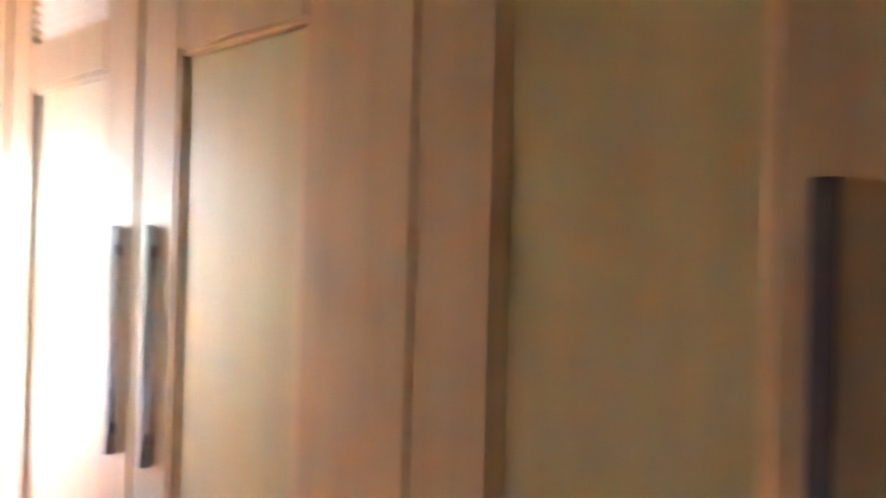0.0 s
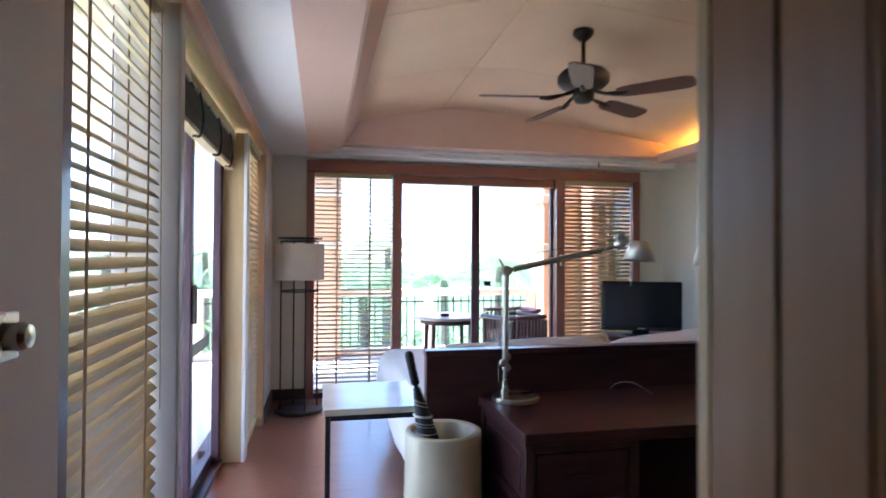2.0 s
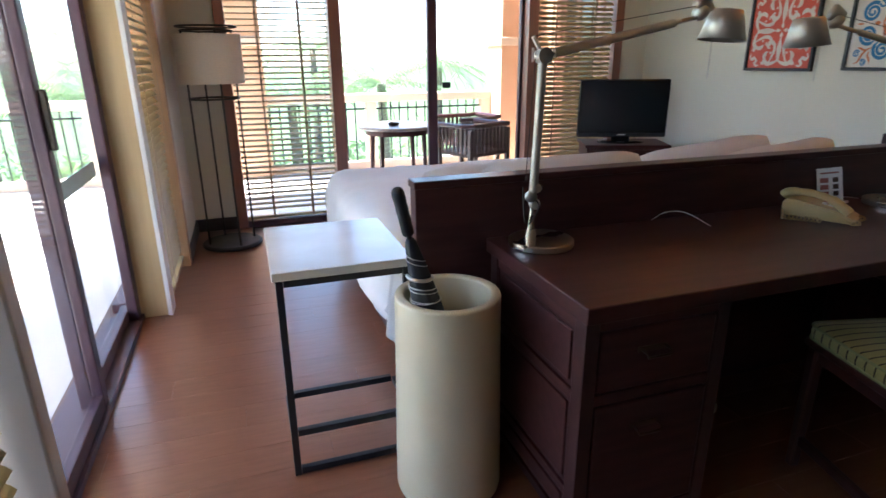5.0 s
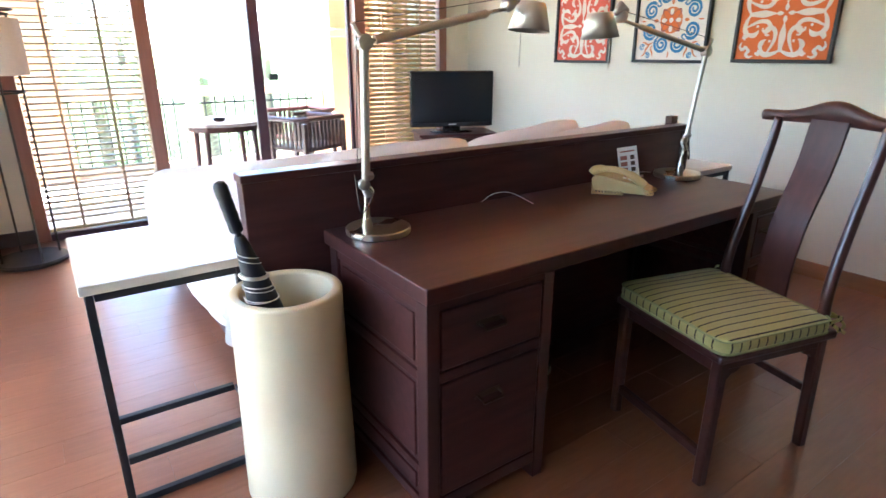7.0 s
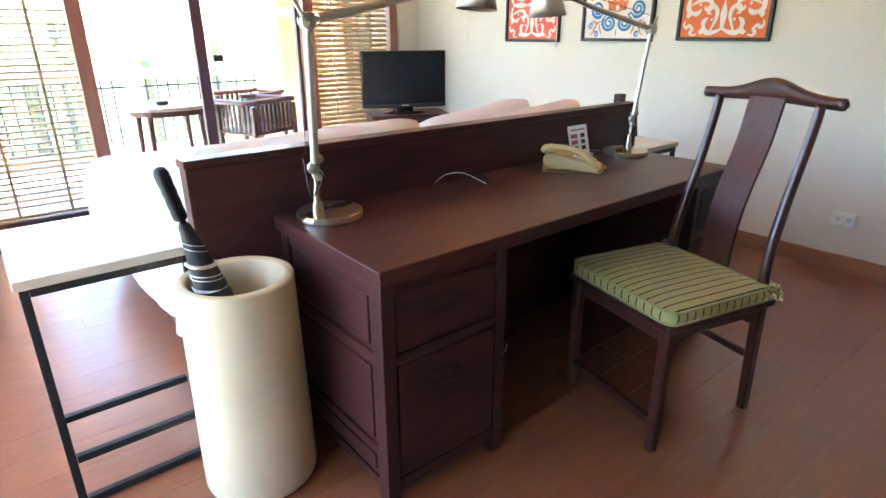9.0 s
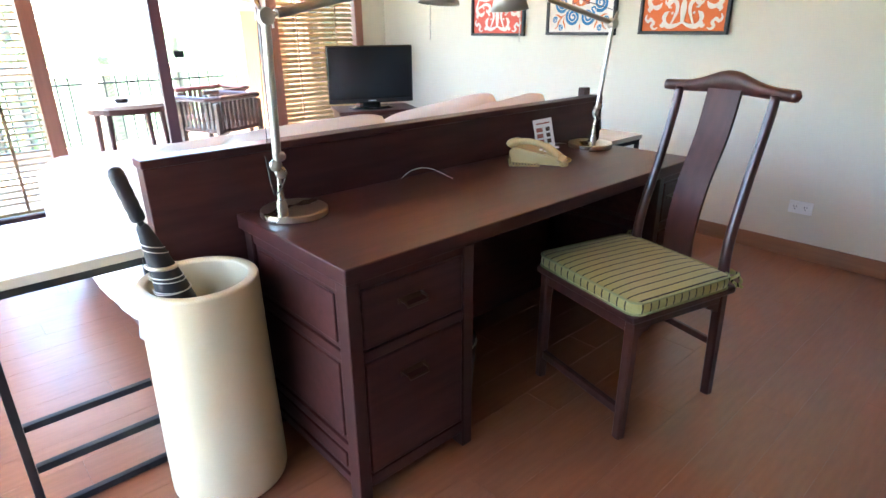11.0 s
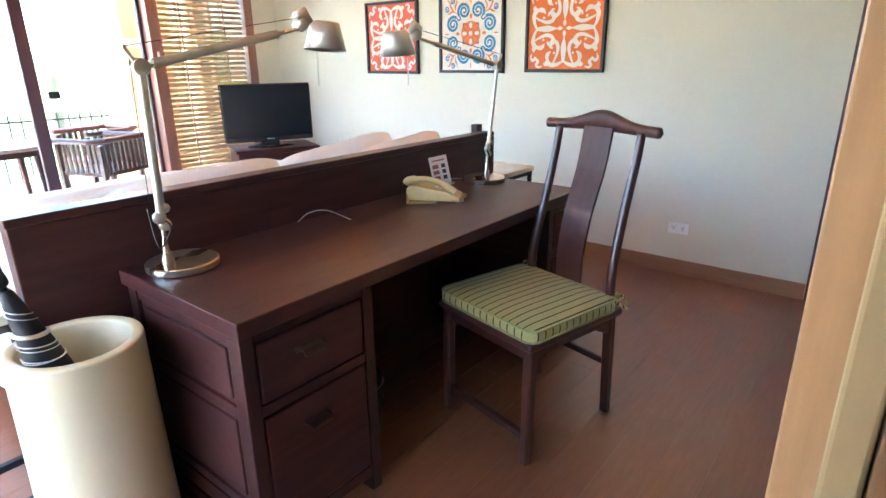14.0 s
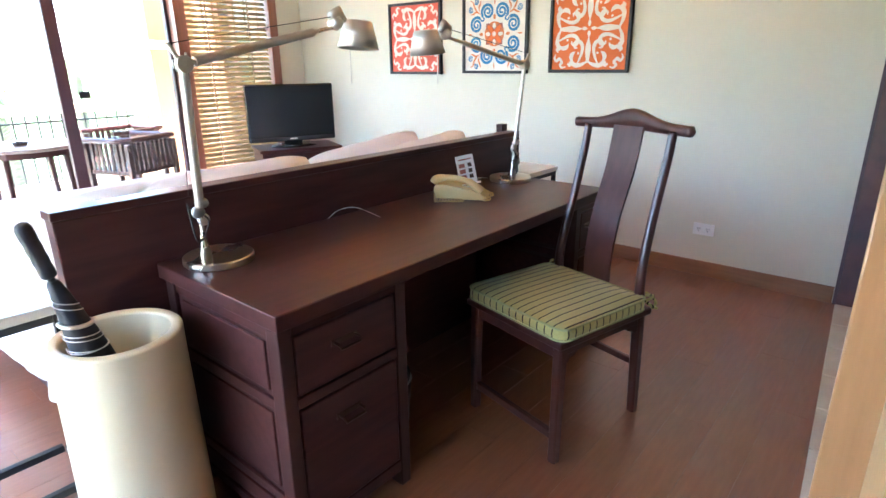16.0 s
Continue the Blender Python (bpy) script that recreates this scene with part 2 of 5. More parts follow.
def lathe(profile, seg=32, bm=None, m=None):
    own = bmesh.new()
    rings = [[own.verts.new((r * math.cos(2 * math.pi * i / seg), r * math.sin(2 * math.pi * i / seg), z)) for i in range(seg)] if r > 1e-6 else [own.verts.new((0, 0, z))] for r, z in profile]
    for a, b in zip(rings, rings[1:]):
        for i in range(seg):
            j = (i + 1) % seg
            if len(a) == 1 and len(b) > 1:
                own.faces.new((a[0], b[j], b[i]))
            elif len(b) == 1 and len(a) > 1:
                own.faces.new((a[i], a[j], b[0]))
            elif len(a) > 1:
                own.faces.new((a[i], a[j], b[j], b[i]))
    if m is not None:
        bmesh.ops.transform(own, matrix=m, verts=own.verts[:])
    return own if bm is None else merge(bm, own)


def tube(points, radius, seg=10, bm=None, flat=1.0, closed=False):
    """A swept rod along points; radius a number or one per point; flat squeezes it sideways."""
    own = bmesh.new()
    pts = [Vector(p) for p in points]
    rad = radius if isinstance(radius, (list, tuple)) else [radius] * len(pts)
    n = len(pts)
    rings, side = [], None
    for i, p in enumerate(pts):
        a, b = (pts[(i - 1) % n], pts[(i + 1) % n]) if closed else (pts[max(i - 1, 0)], pts[min(i + 1, n - 1)])
        d = (b - a).normalized()
        if side is None:
            side = d.cross(Vector((0, 0, 1)) if abs(d.z) < 0.9 else Vector((0, 1, 0))).normalized()
        side = (side - d * side.dot(d)).normalized()
        up = side.cross(d)
        rings.append([own.verts.new(p + (side * math.cos(2 * math.pi * k / seg) * flat + up * math.sin(2 * math.pi * k / seg)) * rad[i]) for k in range(seg)])
    pairs = list(zip(rings, rings[1:])) + ([(rings[-1], rings[0])] if closed else [])
    for a, b in pairs:
        for k in range(seg):
            own.faces.new((a[k], a[(k + 1) % seg], b[(k + 1) % seg], b[k]))
    if not closed:
        own.faces.new(list(reversed(rings[0])))
        own.faces.new(rings[-1])
    bmesh.ops.recalc_face_normals(own, faces=own.faces[:])
    return own if bm is None else merge(bm, own)


def rod(a, b, r, seg=10, bm=None):
    return tube([a, b], r, seg, bm)


def curve_points(ctrl, n=24):
    """A smooth line through control points (Catmull-Rom)."""
    c = [Vector(p) for p in ctrl]
    c = [c[0] * 2 - c[1]] + c + [c[-1] * 2 - c[-2]]
    out = []
    for i in range(1, len(c) - 2):
        for k in range(n // (len(c) - 3) + 1):
            t = k / (n // (len(c) - 3) + 1)
            out.append(0.5 * (2 * c[i] + (c[i + 1] - c[i - 1]) * t + (2 * c[i - 1] - 5 * c[i] + 4 * c[i + 1] - c[i + 2]) * t * t + (3 * c[i] - c[i - 1] - 3 * c[i + 1] + c[i + 2]) * t ** 3))
    out.append(c[-2])
    return out


XW, XE, YN, ZC = -1.12, 3.02, 3.84, 2.34
# ---- structure ----
floor = structure("floor", box(-1.5, XE + 0.2, -5.2, YN + 0.12, -0.14, -0.0025), JOINT, "brown laminate plank floor of the hotel room")

w = box(XE, XE + 0.2, -0.86, YN + 0.2, 0, 3.0)
structure("wall_east", w, WALL, "cream painted plaster wall with framed prints")
w = box(XE, XE + 0.2, -5.2, -0.97, 0, 3.0)
structure("wall_east_south", w, WALL)
w = box(XW - 0.38, XW, 3.07, YN + 0.2, 0, 3.0)
box(XW - 0.38, XW, -0.73, 3.07, 2.28, 3.0, bm=w)
box(XW - 0.38, XW, -5.2, -0.73, 0, 3.0, bm=w)
structure("wall_west", w, WHITE, "white plaster wall with tall glazed openings")
w = box(XW, -0.8, YN, YN + 0.2, 0, 3.0)
box(2.74, XE, YN, YN + 0.2, 0, 3.0, bm=w)
box(-0.8, 2.74, YN, YN + 0.2, 2.30, 3.0, bm=w)
structure("wall_north", w, WALL, "cream wall around the wide balcony window")
structure("wall_south", box(XW - 0.38, XE + 0.2, -5.4, -5.2, 0, 3.0), WALL)
# lower ceilings, beam and vault
w = box(XW, -0.78, -5.2, YN, ZC, ZC + 0.1)
structure("ceiling_west", w, WHITE, "flat white plaster ceiling strip")
structure("ceiling_south", box(-0.78, XE, -5.2, -0.7, ZC + 0.01, ZC + 0.11), WHITE)


def vault_z(x):
    d = x - 0.6
    return 2.775 - (0.086 * d ** 1.3 if d > 0 else 0.20 * (-d) ** 1.5)


def strip_mesh(xs, z, y0, y1, thick=0.06, bm=None):
    own = bm or bmesh.new()
    lo0 = [own.verts.new((x, y0, z(x))) for x in xs]
    lo1 = [own.verts.new((x, y1, z(x))) for x in xs]
    up0 = [own.verts.new((x, y0, z(x) + thick)) for x in xs]
    up1 = [own.verts.new((x, y1, z(x) + thick)) for x in xs]
    for i in range(len(xs) - 1):
        own.faces.new((lo0[i], lo1[i], lo1[i + 1], lo0[i + 1]))
        own.faces.new((up0[i], up0[i + 1], up1[i + 1], up1[i]))
        own.faces.new((lo0[i], lo0[i + 1], up0[i + 1], up0[i]))
        own.faces.new((lo1[i], up1[i], up1[i + 1], lo1[i + 1]))
    own.faces.new((lo0[0], up0[0], up1[0], lo1[0]))
    own.faces.new((lo0[-1], lo1[-1], up1[-1], up0[-1]))
    return own


# vault panels with fine recessed joints between them
bm = bmesh.new()
edges_y = [-0.8, 0.02, 1.06, 2.22, 3.42]
halves = ([-0.42 + i * 0.85 / 8 for i in range(9)], [0.434 + i * (XE - 0.434) / 14 for i in range(15)])
for y0, y1 in zip(edges_y, edges_y[1:]):
    for xs in halves:
        strip_mesh(xs, vault_z, y0 + 0.003, y1 - 0.003, bm=bm)
structure("ceiling_vault", bm, CEIL, "shallow barrel-vaulted ceiling of peach painted panels")
structure("ceiling_back", box(-0.8, XE + 0.2, -5.3, YN + 0.2, 2.96, 3.02), WHITE)
# beam with a splayed side, west of the vault
bm = bmesh.new()
prof = [(-0.78, 2.32), (-0.49, 2.375), (-0.47, 2.39), (-0.36, 2.56), (-0.36, 2.72), (-0.78, 2.72)]
r0 = [bm.verts.new((x, -0.8, z)) for x, z in prof]
r1 = [bm.verts.new((x, 3.7, z)) for x, z in prof]
for i in range(6):
    j = (i + 1) % 6
    bm.faces.new((r0[i], r0[j], r1[j], r1[i]))
bm.faces.new(r0), bm.faces.new(list(reversed(r1)))
bmesh.ops.recalc_face_normals(bm, faces=bm.faces[:])
structure("ceiling_beam", bm, BEAMP, "long peach painted ceiling beam beside the vault")
# end wall under the vault and its cornice
structure("wall_north_upper", box(-0.8, XE, 3.42, YN, 2.40, 2.95), BEAMP)
bm = box(-0.8, XE - 0.002, 3.60, YN - 0.002, 2.325, 2.36, 0.006)
box(-0.8, XE - 0.002, 3.56, YN - 0.002, 2.36, 2.395, 0.006, bm=bm)
structure("cornice", bm, WHITE, "white moulded cornice above the window")
structure("wall_south_upper", box(-0.78, XE, -0.8, -0.7, ZC + 0.11, 2.96), BEAMP)
# cove along the east wall
bm = box(2.70, 2.735, -0.7, 3.42, 2.345, 2.435, 0.005)
box(2.735, XE, -0.7, 3.42, 2.345, 2.365, bm=bm)
structure("cove", bm, BEAMP, "peach plaster light cove with a warm hidden strip")
# skirting and threshold
bm = box(XE - 0.015, XE - 0.001, -0.79, YN - 0.02, 0.0, 0.095, 0.003)
structure("baseboard_east", bm, mat("brown_skirting", (0.33, 0.17, 0.085), 0.45, second=(0.28, 0.14, 0.07), scale=4, stretch=(9, 1, 9)), "brown wooden skirting board")
bm = box(XW + 0.001, -0.81, YN - 0.018, YN - 0.002, 0, 0.10, 0.003)
box(XW + 0.001, XW + 0.016, 3.08, YN - 0.02, 0, 0.10, 0.003, bm=bm)
structure("baseboard_corner", bm, mat("dark_skirting", (0.06, 0.04, 0.035), 0.5), "dark skirting board in the corner")
# ---- north window ----
win = thing("window_1", pose(0, YN, 0), "wide balcony window in red-brown timber frame, doors slid open", "window", kind="structure")
for nm, x0, x1, z0, z1 in [("jamb", -0.80, -0.725, 0, 2.19), ("jamb", 2.65, 2.735, 0, 2.19), ("mullion", 0.03, 0.125, 0, 2.19), ("mullion", 1.765, 1.86, 0, 2.19)]:
    part(nm, box(x0, x1, -0.035, 0.15, z0, z1, 0.005), TRIMW, win)
part("head_trim", box(-0.80, 2.735, -0.04, 0.15, 2.19, 2.30, 0.006), TRIMX, win)
part("lower_head", box(0.125, 1.765, 0.03, 0.14, 2.11, 2.19, 0.004), TRIMX, win)
part("sill", box(-0.725, 0.03, -0.02, 0.14, 0, 0.05, 0.004), PURPLE, win)
part("sill", box(1.86, 2.65, -0.02, 0.14, 0, 0.05, 0.004), PURPLE, win)
part("track", box(0.125, 1.765, 0.02, 0.14, -0.01, 0.02, 0.003), PURPLE, win)
part("sliding_stile", box(0.87, 0.955, 0.07, 0.115, 0.02, 2.11, 0.004), PURPLE, win)
part("sliding_stile", box(1.74, 1.765, 0.07, 0.115, 0.02, 2.11, 0.003), PURPLE, win)
for x0, x1 in [(-0.725, 0.03), (1.86, 2.65), (0.955, 1.74)]:
    g = part("pane", box(x0, x1, 0.088, 0.094, 0.05, 2.11 if x0 > 0.9 and x1 < 1.8 else 2.19), GLASS, win)
    g.visible_shadow = False
part("latch", box(1.80, 1.82, -0.047, -0.035, 1.28, 1.40, 0.003), PLASTW, win)
part("notice", box(1.0, 1.075, 0.064, 0.07, 1.07, 1.12, 0.002), BLACK, win, "small dark notice on the glass")

# ---- west openings ----
wd = thing("window_2", pose(0, 0, 0), "tall glazed sliding door and side windows in timber reveals", "window", kind="structure")
part("head_trim", box(XW - 0.01, XW + 0.025, -0.73, 3.07, 2.19, 2.28, 0.005), mat("wood_head", (0.50, 0.28, 0.13), 0.4, second=(0.43, 0.23, 0.10), scale=4, stretch=(9, 0.8, 9)), wd)
part("head_lining", box(XW - 0.37, XW - 0.012, -0.73, 3.07, 2.235, 2.278), PALEW, wd)
part("jamb", box(XW - 0.35, XW + 0.012, -0.73, -0.65, 0, 2.19, 0.006), mat("dark_brown_jamb", (0.12, 0.068, 0.06), 0.4, second=(0.095, 0.052, 0.046), scale=4, stretch=(9, 9, 0.8), coat=0.2), wd, "dark brown jamb")
part("jamb", box(-1.31, XW + 0.012, 0.165, 0.222, 0, 2.19, 0.006), mat("grey_painted_jamb", (0.50, 0.44, 0.38), 0.45, scale=3), wd)
post = part("post", box(-1.30, -1.168, 2.18, 2.30, 0, 2.19, 0.004), PALEW, wd, "pale yellow timber post")
part("post_edge", box(-1.167, -1.145, 2.165, 2.30, 0, 2.19, 0.004), WHITE, wd)
part("jamb", box(XW - 0.36, XW + 0.012, 2.98, 3.07, 0, 2.19, 0.005), WOOD, wd)
for y0, y1 in [(0.224, 0.33), (1.25, 1.31), (2.09, 2.178)]:
    part("stile", box(-1.335 if y0 < 2 else -1.345, -1.297, y0, y1, 0.03, 2.19, 0.005), PURPLE, wd)
part("stile", box(-1.388, -1.342, 1.27, 1.33, 0.03, 2.19, 0.005), PURPLE, wd)
part("sill_track", box(-1.47, -1.285, 0.262, 2.178, -0.01, 0.03, 0.004), PURPLE, wd)
part("rail", box(-1.335, -1.297, 0.33, 1.25, 0.03, 0.09, 0.004), PURPLE, wd)
part("rail", box(-1.388, -1.342, 1.33, 2.178, 0.03, 0.09, 0.004), PURPLE, wd)
part("pull_handle", box(-1.297, -1.275, 1.268, 1.292, 1.02, 1.22, 0.004), IRON, wd)
for y0, y1, x in [(0.33, 1.25, -1.316), (1.33, 2.178, -1.365), (-0.65, 0.163, -1.34), (2.30, 2.98, -1.34)]:
    g = part("pane", box(x - 0.003, x + 0.003, y0, y1, 0.05, 2.19), GLASS, wd)
    g.visible_shadow = False
for y0, y1 in [(-0.65, 0.163), (2.30, 2.98)]:
    part("sill", box(-1.46, -1.215, y0, y1, 0, 0.05, 0.004), PURPLE, wd)
part("mullion", box(-1.37, -1.31, -0.26, -0.18, 0.05, 2.19, 0.004), PURPLE, wd)
part("decal_band", box(-1.3610, -1.3605, 1.335, 2.085, 0.795, 0.865), mat("frosted_decal", (0.45, 0.62, 0.62), 0.6), wd, "pale green frosted band on the glass")

# ---- wooden venetian blinds ----
def slat_mesh(width, depth=0.048):
    bm = bmesh.new()
    rows = []
    for k in range(5):
        u = (k / 4 - 0.5)
        rows.append([bm.verts.new((s * width / 2, u * depth, 0.005 * (1 - 4 * u * u))) for s in (-1, 1)])
    low = []
    for k in range(5):
        u = (k / 4 - 0.5)
        low.append([bm.verts.new((s * width / 2, u * depth, 0.005 * (1 - 4 * u * u) - 0.003)) for s in (-1, 1)])
    for k in range(4):
        bm.faces.new((rows[k][0], rows[k][1], rows[k + 1][1], rows[k + 1][0]))
        bm.faces.new((low[k][0], low[k + 1][0], low[k + 1][1], low[k][1]))
    bm.faces.new((rows[0][0], low[0][0], low[0][1], rows[0][1]))
    bm.faces.new((rows[4][0], rows[4][1], low[4][1], low[4][0]))
    me = bpy.data.meshes.new("slat")
    bm.to_mesh(me)
    bm.free()
    me.materials.append(SLAT)
    return me


def blind(m, width, top, bottom, pitch, tilt, tapes, label, sag=0.0):
    b = thing("venetian_blind", m, label, "window blind", "wooden venetian blinds")
    part("headrail", box(-width / 2, width / 2, -0.03, 0.03, top - 0.05, top, 0.004), SLAT, b)
    part("bottom_rail", box(-width / 2, width / 2, -0.025, 0.025, bottom, bottom + 0.022, 0.004), SLAT, b)
    me = slat_mesh(width)
    z = top - 0.07
    k = 0
    while z > bottom + 0.04:
        s = new("slat", me)
        s.parent = b
        s.matrix_basis = pose(random.uniform(-0.002, 0.002), 0, z, tilt + random.uniform(-2.5, 2.5), random.uniform(-0.25, 0.25) + sag * math.sin(k * 0.7), 0)
        z -= pitch
        k += 1
    for x in tapes:
        for side in (-0.028, 0.028):
            part("tape", box(x - 0.008, x + 0.008, side - 0.0008, side + 0.0008, bottom, top - 0.05), TAPE, b)
    part("pull_cord", rod((width / 2 - 0.06, -0.035, top - 0.05), (width / 2 - 0.05, -0.04, top - 1.3), 0.002, 5), TAPE, b)
    return b


blind(pose(-0.348, YN + 0.03, 0), 0.745, 2.19, 0.06, 0.043, 12, (-0.16, 0.16), "honey wooden venetian blind lowered over the side window")
blind(pose(2.255, YN + 0.03, 0), 0.78, 2.19, 0.06, 0.043, 38, (-0.2, 0.2), "yellowish wooden venetian blind lowered behind the television")
blind(pose(-1.185, -0.245, 0, 0, 0, 90), 0.79, 2.19, 0.06, 0.043, 36, (-0.2, 0.24), "honey wooden venetian blind lowered beside the sliding door")
blind(pose(-1.172, 2.64, 0, 0, 0, 90), 0.67, 2.19, 0.06, 0.043, 38, (-0.2, 0.2), "honey wooden venetian blind lowered beyond the sliding door")
rb = thing("raised_blind", pose(-1.25, 1.22, 0, 0, 0, 90), "dark wooden blind drawn up above the sliding door", "window blind")
part("headrail", box(-0.93, 0.93, -0.03, 0.03, 2.13, 2.188, 0.005), STEEL, rb)
me = slat_mesh(1.84)
me.materials.clear()
me.materials.append(mat("dark_slat", (0.12, 0.075, 0.06), 0.5, scale=5))
for k in range(14):
    s = new("slat", me)
    s.parent = rb
    s.matrix_basis = pose(random.uniform(-0.004, 0.004), 0.012 * math.sin(k * 1.9), 2.12 - k * 0.0125, 6 * math.sin(k), 0, 0)
for x in (-0.7, -0.2, 0.3, 0.7):
    part("tape_loop", tube(curve_points([(x, -0.03, 2.13), (x, -0.045, 2.03), (x, -0.035, 1.93), (x, 0, 1.925)], 12), 0.006, 6), BLACK, rb)
part("bottom_rail", box(-0.92, 0.92, -0.026, 0.026, 1.935, 1.957, 0.004), SLAT, rb)

# ---- wardrobe along the corridor ----
XF = -0.10
ward = thing("wardrobe", pose(XF, 0, 0), "built-in honey wood wardrobe with louvred panelled doors", "wardrobe")
part("end_panel", box(0.0, 0.518, -1.0800, -1.050, 0, ZC, 0.004), PALEW, ward, "pale wooden end panel")
part("end_trim", box(0.52, 0.62, -1.0800, -0.981, 0, ZC, 0.004), WOOD, ward)
part("pilaster", box(0.0, 0.03, -1.205, -1.0825, 0, ZC, 0.003), CLOSET, ward)
part("carcass", box(0.035, 0.60, -5.1, -1.0815, 0, ZC), DARKV, ward)
part("centre_post", box(0.0, 0.03, -2.42, -2.335, 0, ZC, 0.003), CLOSET, ward)


def louvred_door(y0, y1, handle_at, parent, up=0.0):
    """A framed door facing -x between y0 and y1 (y0 the larger), with a louvre above and a flat panel below."""
    st = 0.12
    d = part("door", box(0.004, 0.03, y1, y1 + st, 0.06, 2.31, 0.003), CLOSET, parent)
    part("stile", box(0.004, 0.03, y0 - st, y0, 0.06, 2.31, 0.003), CLOSET, d)
    for z0, z1 in [(0.06, 0.2), (1.85, 1.955), (2.24, 2.31)]:
        part("cross_rail", box(0.004, 0.03, y1 + st + 0.001, y0 - st - 0.001, z0, z1, 0.003), CLOSET, d)
    part("panel", box(0.016, 0.028, y1 + st - 0.004, y0 - st + 0.004, 0.19, 1.86), mat("wardrobe_panel_wood", (0.33, 0.205, 0.08), 0.38, second=(0.295, 0.18, 0.067), scale=2, stretch=(8, 8, 0.6), bump=0.03, bump_scale=25), d)
    bm = box(0.008, 0.017, y1 + st, y0 - st, 1.838, 1.85, 0.003)
    for yy in (y1 + st, y0 - st - 0.012):
        box(0.008, 0.017, yy, yy + 0.012, 0.2, 1.838, 0.003, bm=bm)
    part("moulding", bm, mat("moulding_wood", (0.40, 0.20, 0.08), 0.35, second=(0.34, 0.16, 0.06), scale=3, stretch=(8, 8, 0.6)), d)
    me = bpy.data.meshes.new("louvre")
    bm = box(-0.014, 0.014, -(y0 - y1 - 2 * st) / 2, (y0 - y1 - 2 * st) / 2, -0.003, 0.003)
    bm.to_mesh(me)
    bm.free()
    me.materials.append(CLOSET)
    for k in range(13):
        s = new("louvre", me)
        s.parent = d
        s.matrix_basis = pose(0.018, (y0 + y1) / 2, 1.97 + k * 0.021, 0, 45, 0)
    part("handle", box(-0.014, -0.002, handle_at - 0.011, handle_at + 0.011, 1.08 + up, 1.53 + up, 0.003), mat("dark_handle", (0.05, 0.022, 0.016), 0.4, scale=8), d, "dark vertical bar handle")
    for z in (1.13, 1.48):
        part("handle_foot", box(-0.002, 0.004, handle_at - 0.006, handle_at + 0.006, z - 0.01, z + 0.01), DARKV, d)


louvred_door(-1.207, -1.766, -1.714, ward)
louvred_door(-1.776, -2.334, -1.832, ward)
louvred_door(-2.421, -2.96, -2.876, ward, 0.04)
louvred_door(-2.97, -3.51, -3.03, ward, 0.04)
part("head_board", box(0.0, 0.03, -3.6, -1.207, 2.315, ZC, 0.002), CLOSET, ward)

# white door leaf folded back on the west wall
dl = thing("door_1", pose(XW, 0, 0), "white painted door opened flat against the wall", "door", kind="structure")
part("leaf", box(0.002, 0.03, -1.55, -0.735, 0.01, 2.10, 0.003), WHITE, dl)
lock = part("lock", box(0.03, 0.038, -0.945, -0.885, 1.215, 1.285, 0.004), STEEL, dl)
part("thumb_turn", lathe([(0, 0), (0.02, 0), (0.02, 0.018), (0.016, 0.026), (0, 0.028)], 20, m=pose(0.038, -0.915, 1.25, 0, 90, 0)), STEEL, lock, smooth=False)

# doorway in the south: stone threshold and dark jamb by the east wall
th = tagged(thing("threshold", pose(XE + 0.02, -0.80, 0, 0, 0, 4.0), "pale stone threshold strip under a doorway", "threshold"), kind="structure")
for k in range(9):
    x = -0.05 - k * 0.305
    part("stone", box(x - 0.30, x, -0.085, -0.004, -0.01, 0.006, 0.002), STONE, th)
jb = thing("door_2", pose(XE, -0.80, 0), "dark red-brown door jamb of the bathroom doorway", "door", kind="structure")
part("jamb", box(-0.03, 0.2, -0.16, 0.006, 0.006, 2.1, 0.003), mat("dark_red_marble", (0.11, 0.032, 0.032), 0.3, second=(0.06, 0.018, 0.02), scale=9, detail=8, coat=0.2), jb, "dark red marble jamb")
part("edge_strip", box(-0.036, -0.0305, -0.010, 0.006, 0.006, 2.1, 0.001), PURPLE, jb)
# ---- writing desk behind the bed ----
desk = thing("writing_desk", pose(0, 0, 0), "dark mahogany pedestal writing desk against the bed headboard", "desk")
part("desktop", box(0.035, 1.82, 0.058, 0.66, 0.705, 0.75, 0.004), DARK, desk)


FY = 0.067  # front face of the drawers


def pull(x, z, parent):
    """A flat back plate with a square bail that hangs in front of it."""
    plate = part("pull", box(x - 0.044, x + 0.044, FY - 0.004, FY - 0.0002, z - 0.002, z + 0.014, 0.001), BRASS, parent, "dark metal drawer pull")
    bail = tube([(x - 0.036, FY - 0.002, z + 0.008), (x - 0.036, FY - 0.026, z + 0.007), (x - 0.034, FY - 0.030, z - 0.004), (x + 0.034, FY - 0.030, z - 0.004), (x + 0.036, FY - 0.026, z + 0.007), (x + 0.036, FY - 0.002, z + 0.008)], 0.0036, 6)
    part("bail", bail, BRASS, plate)


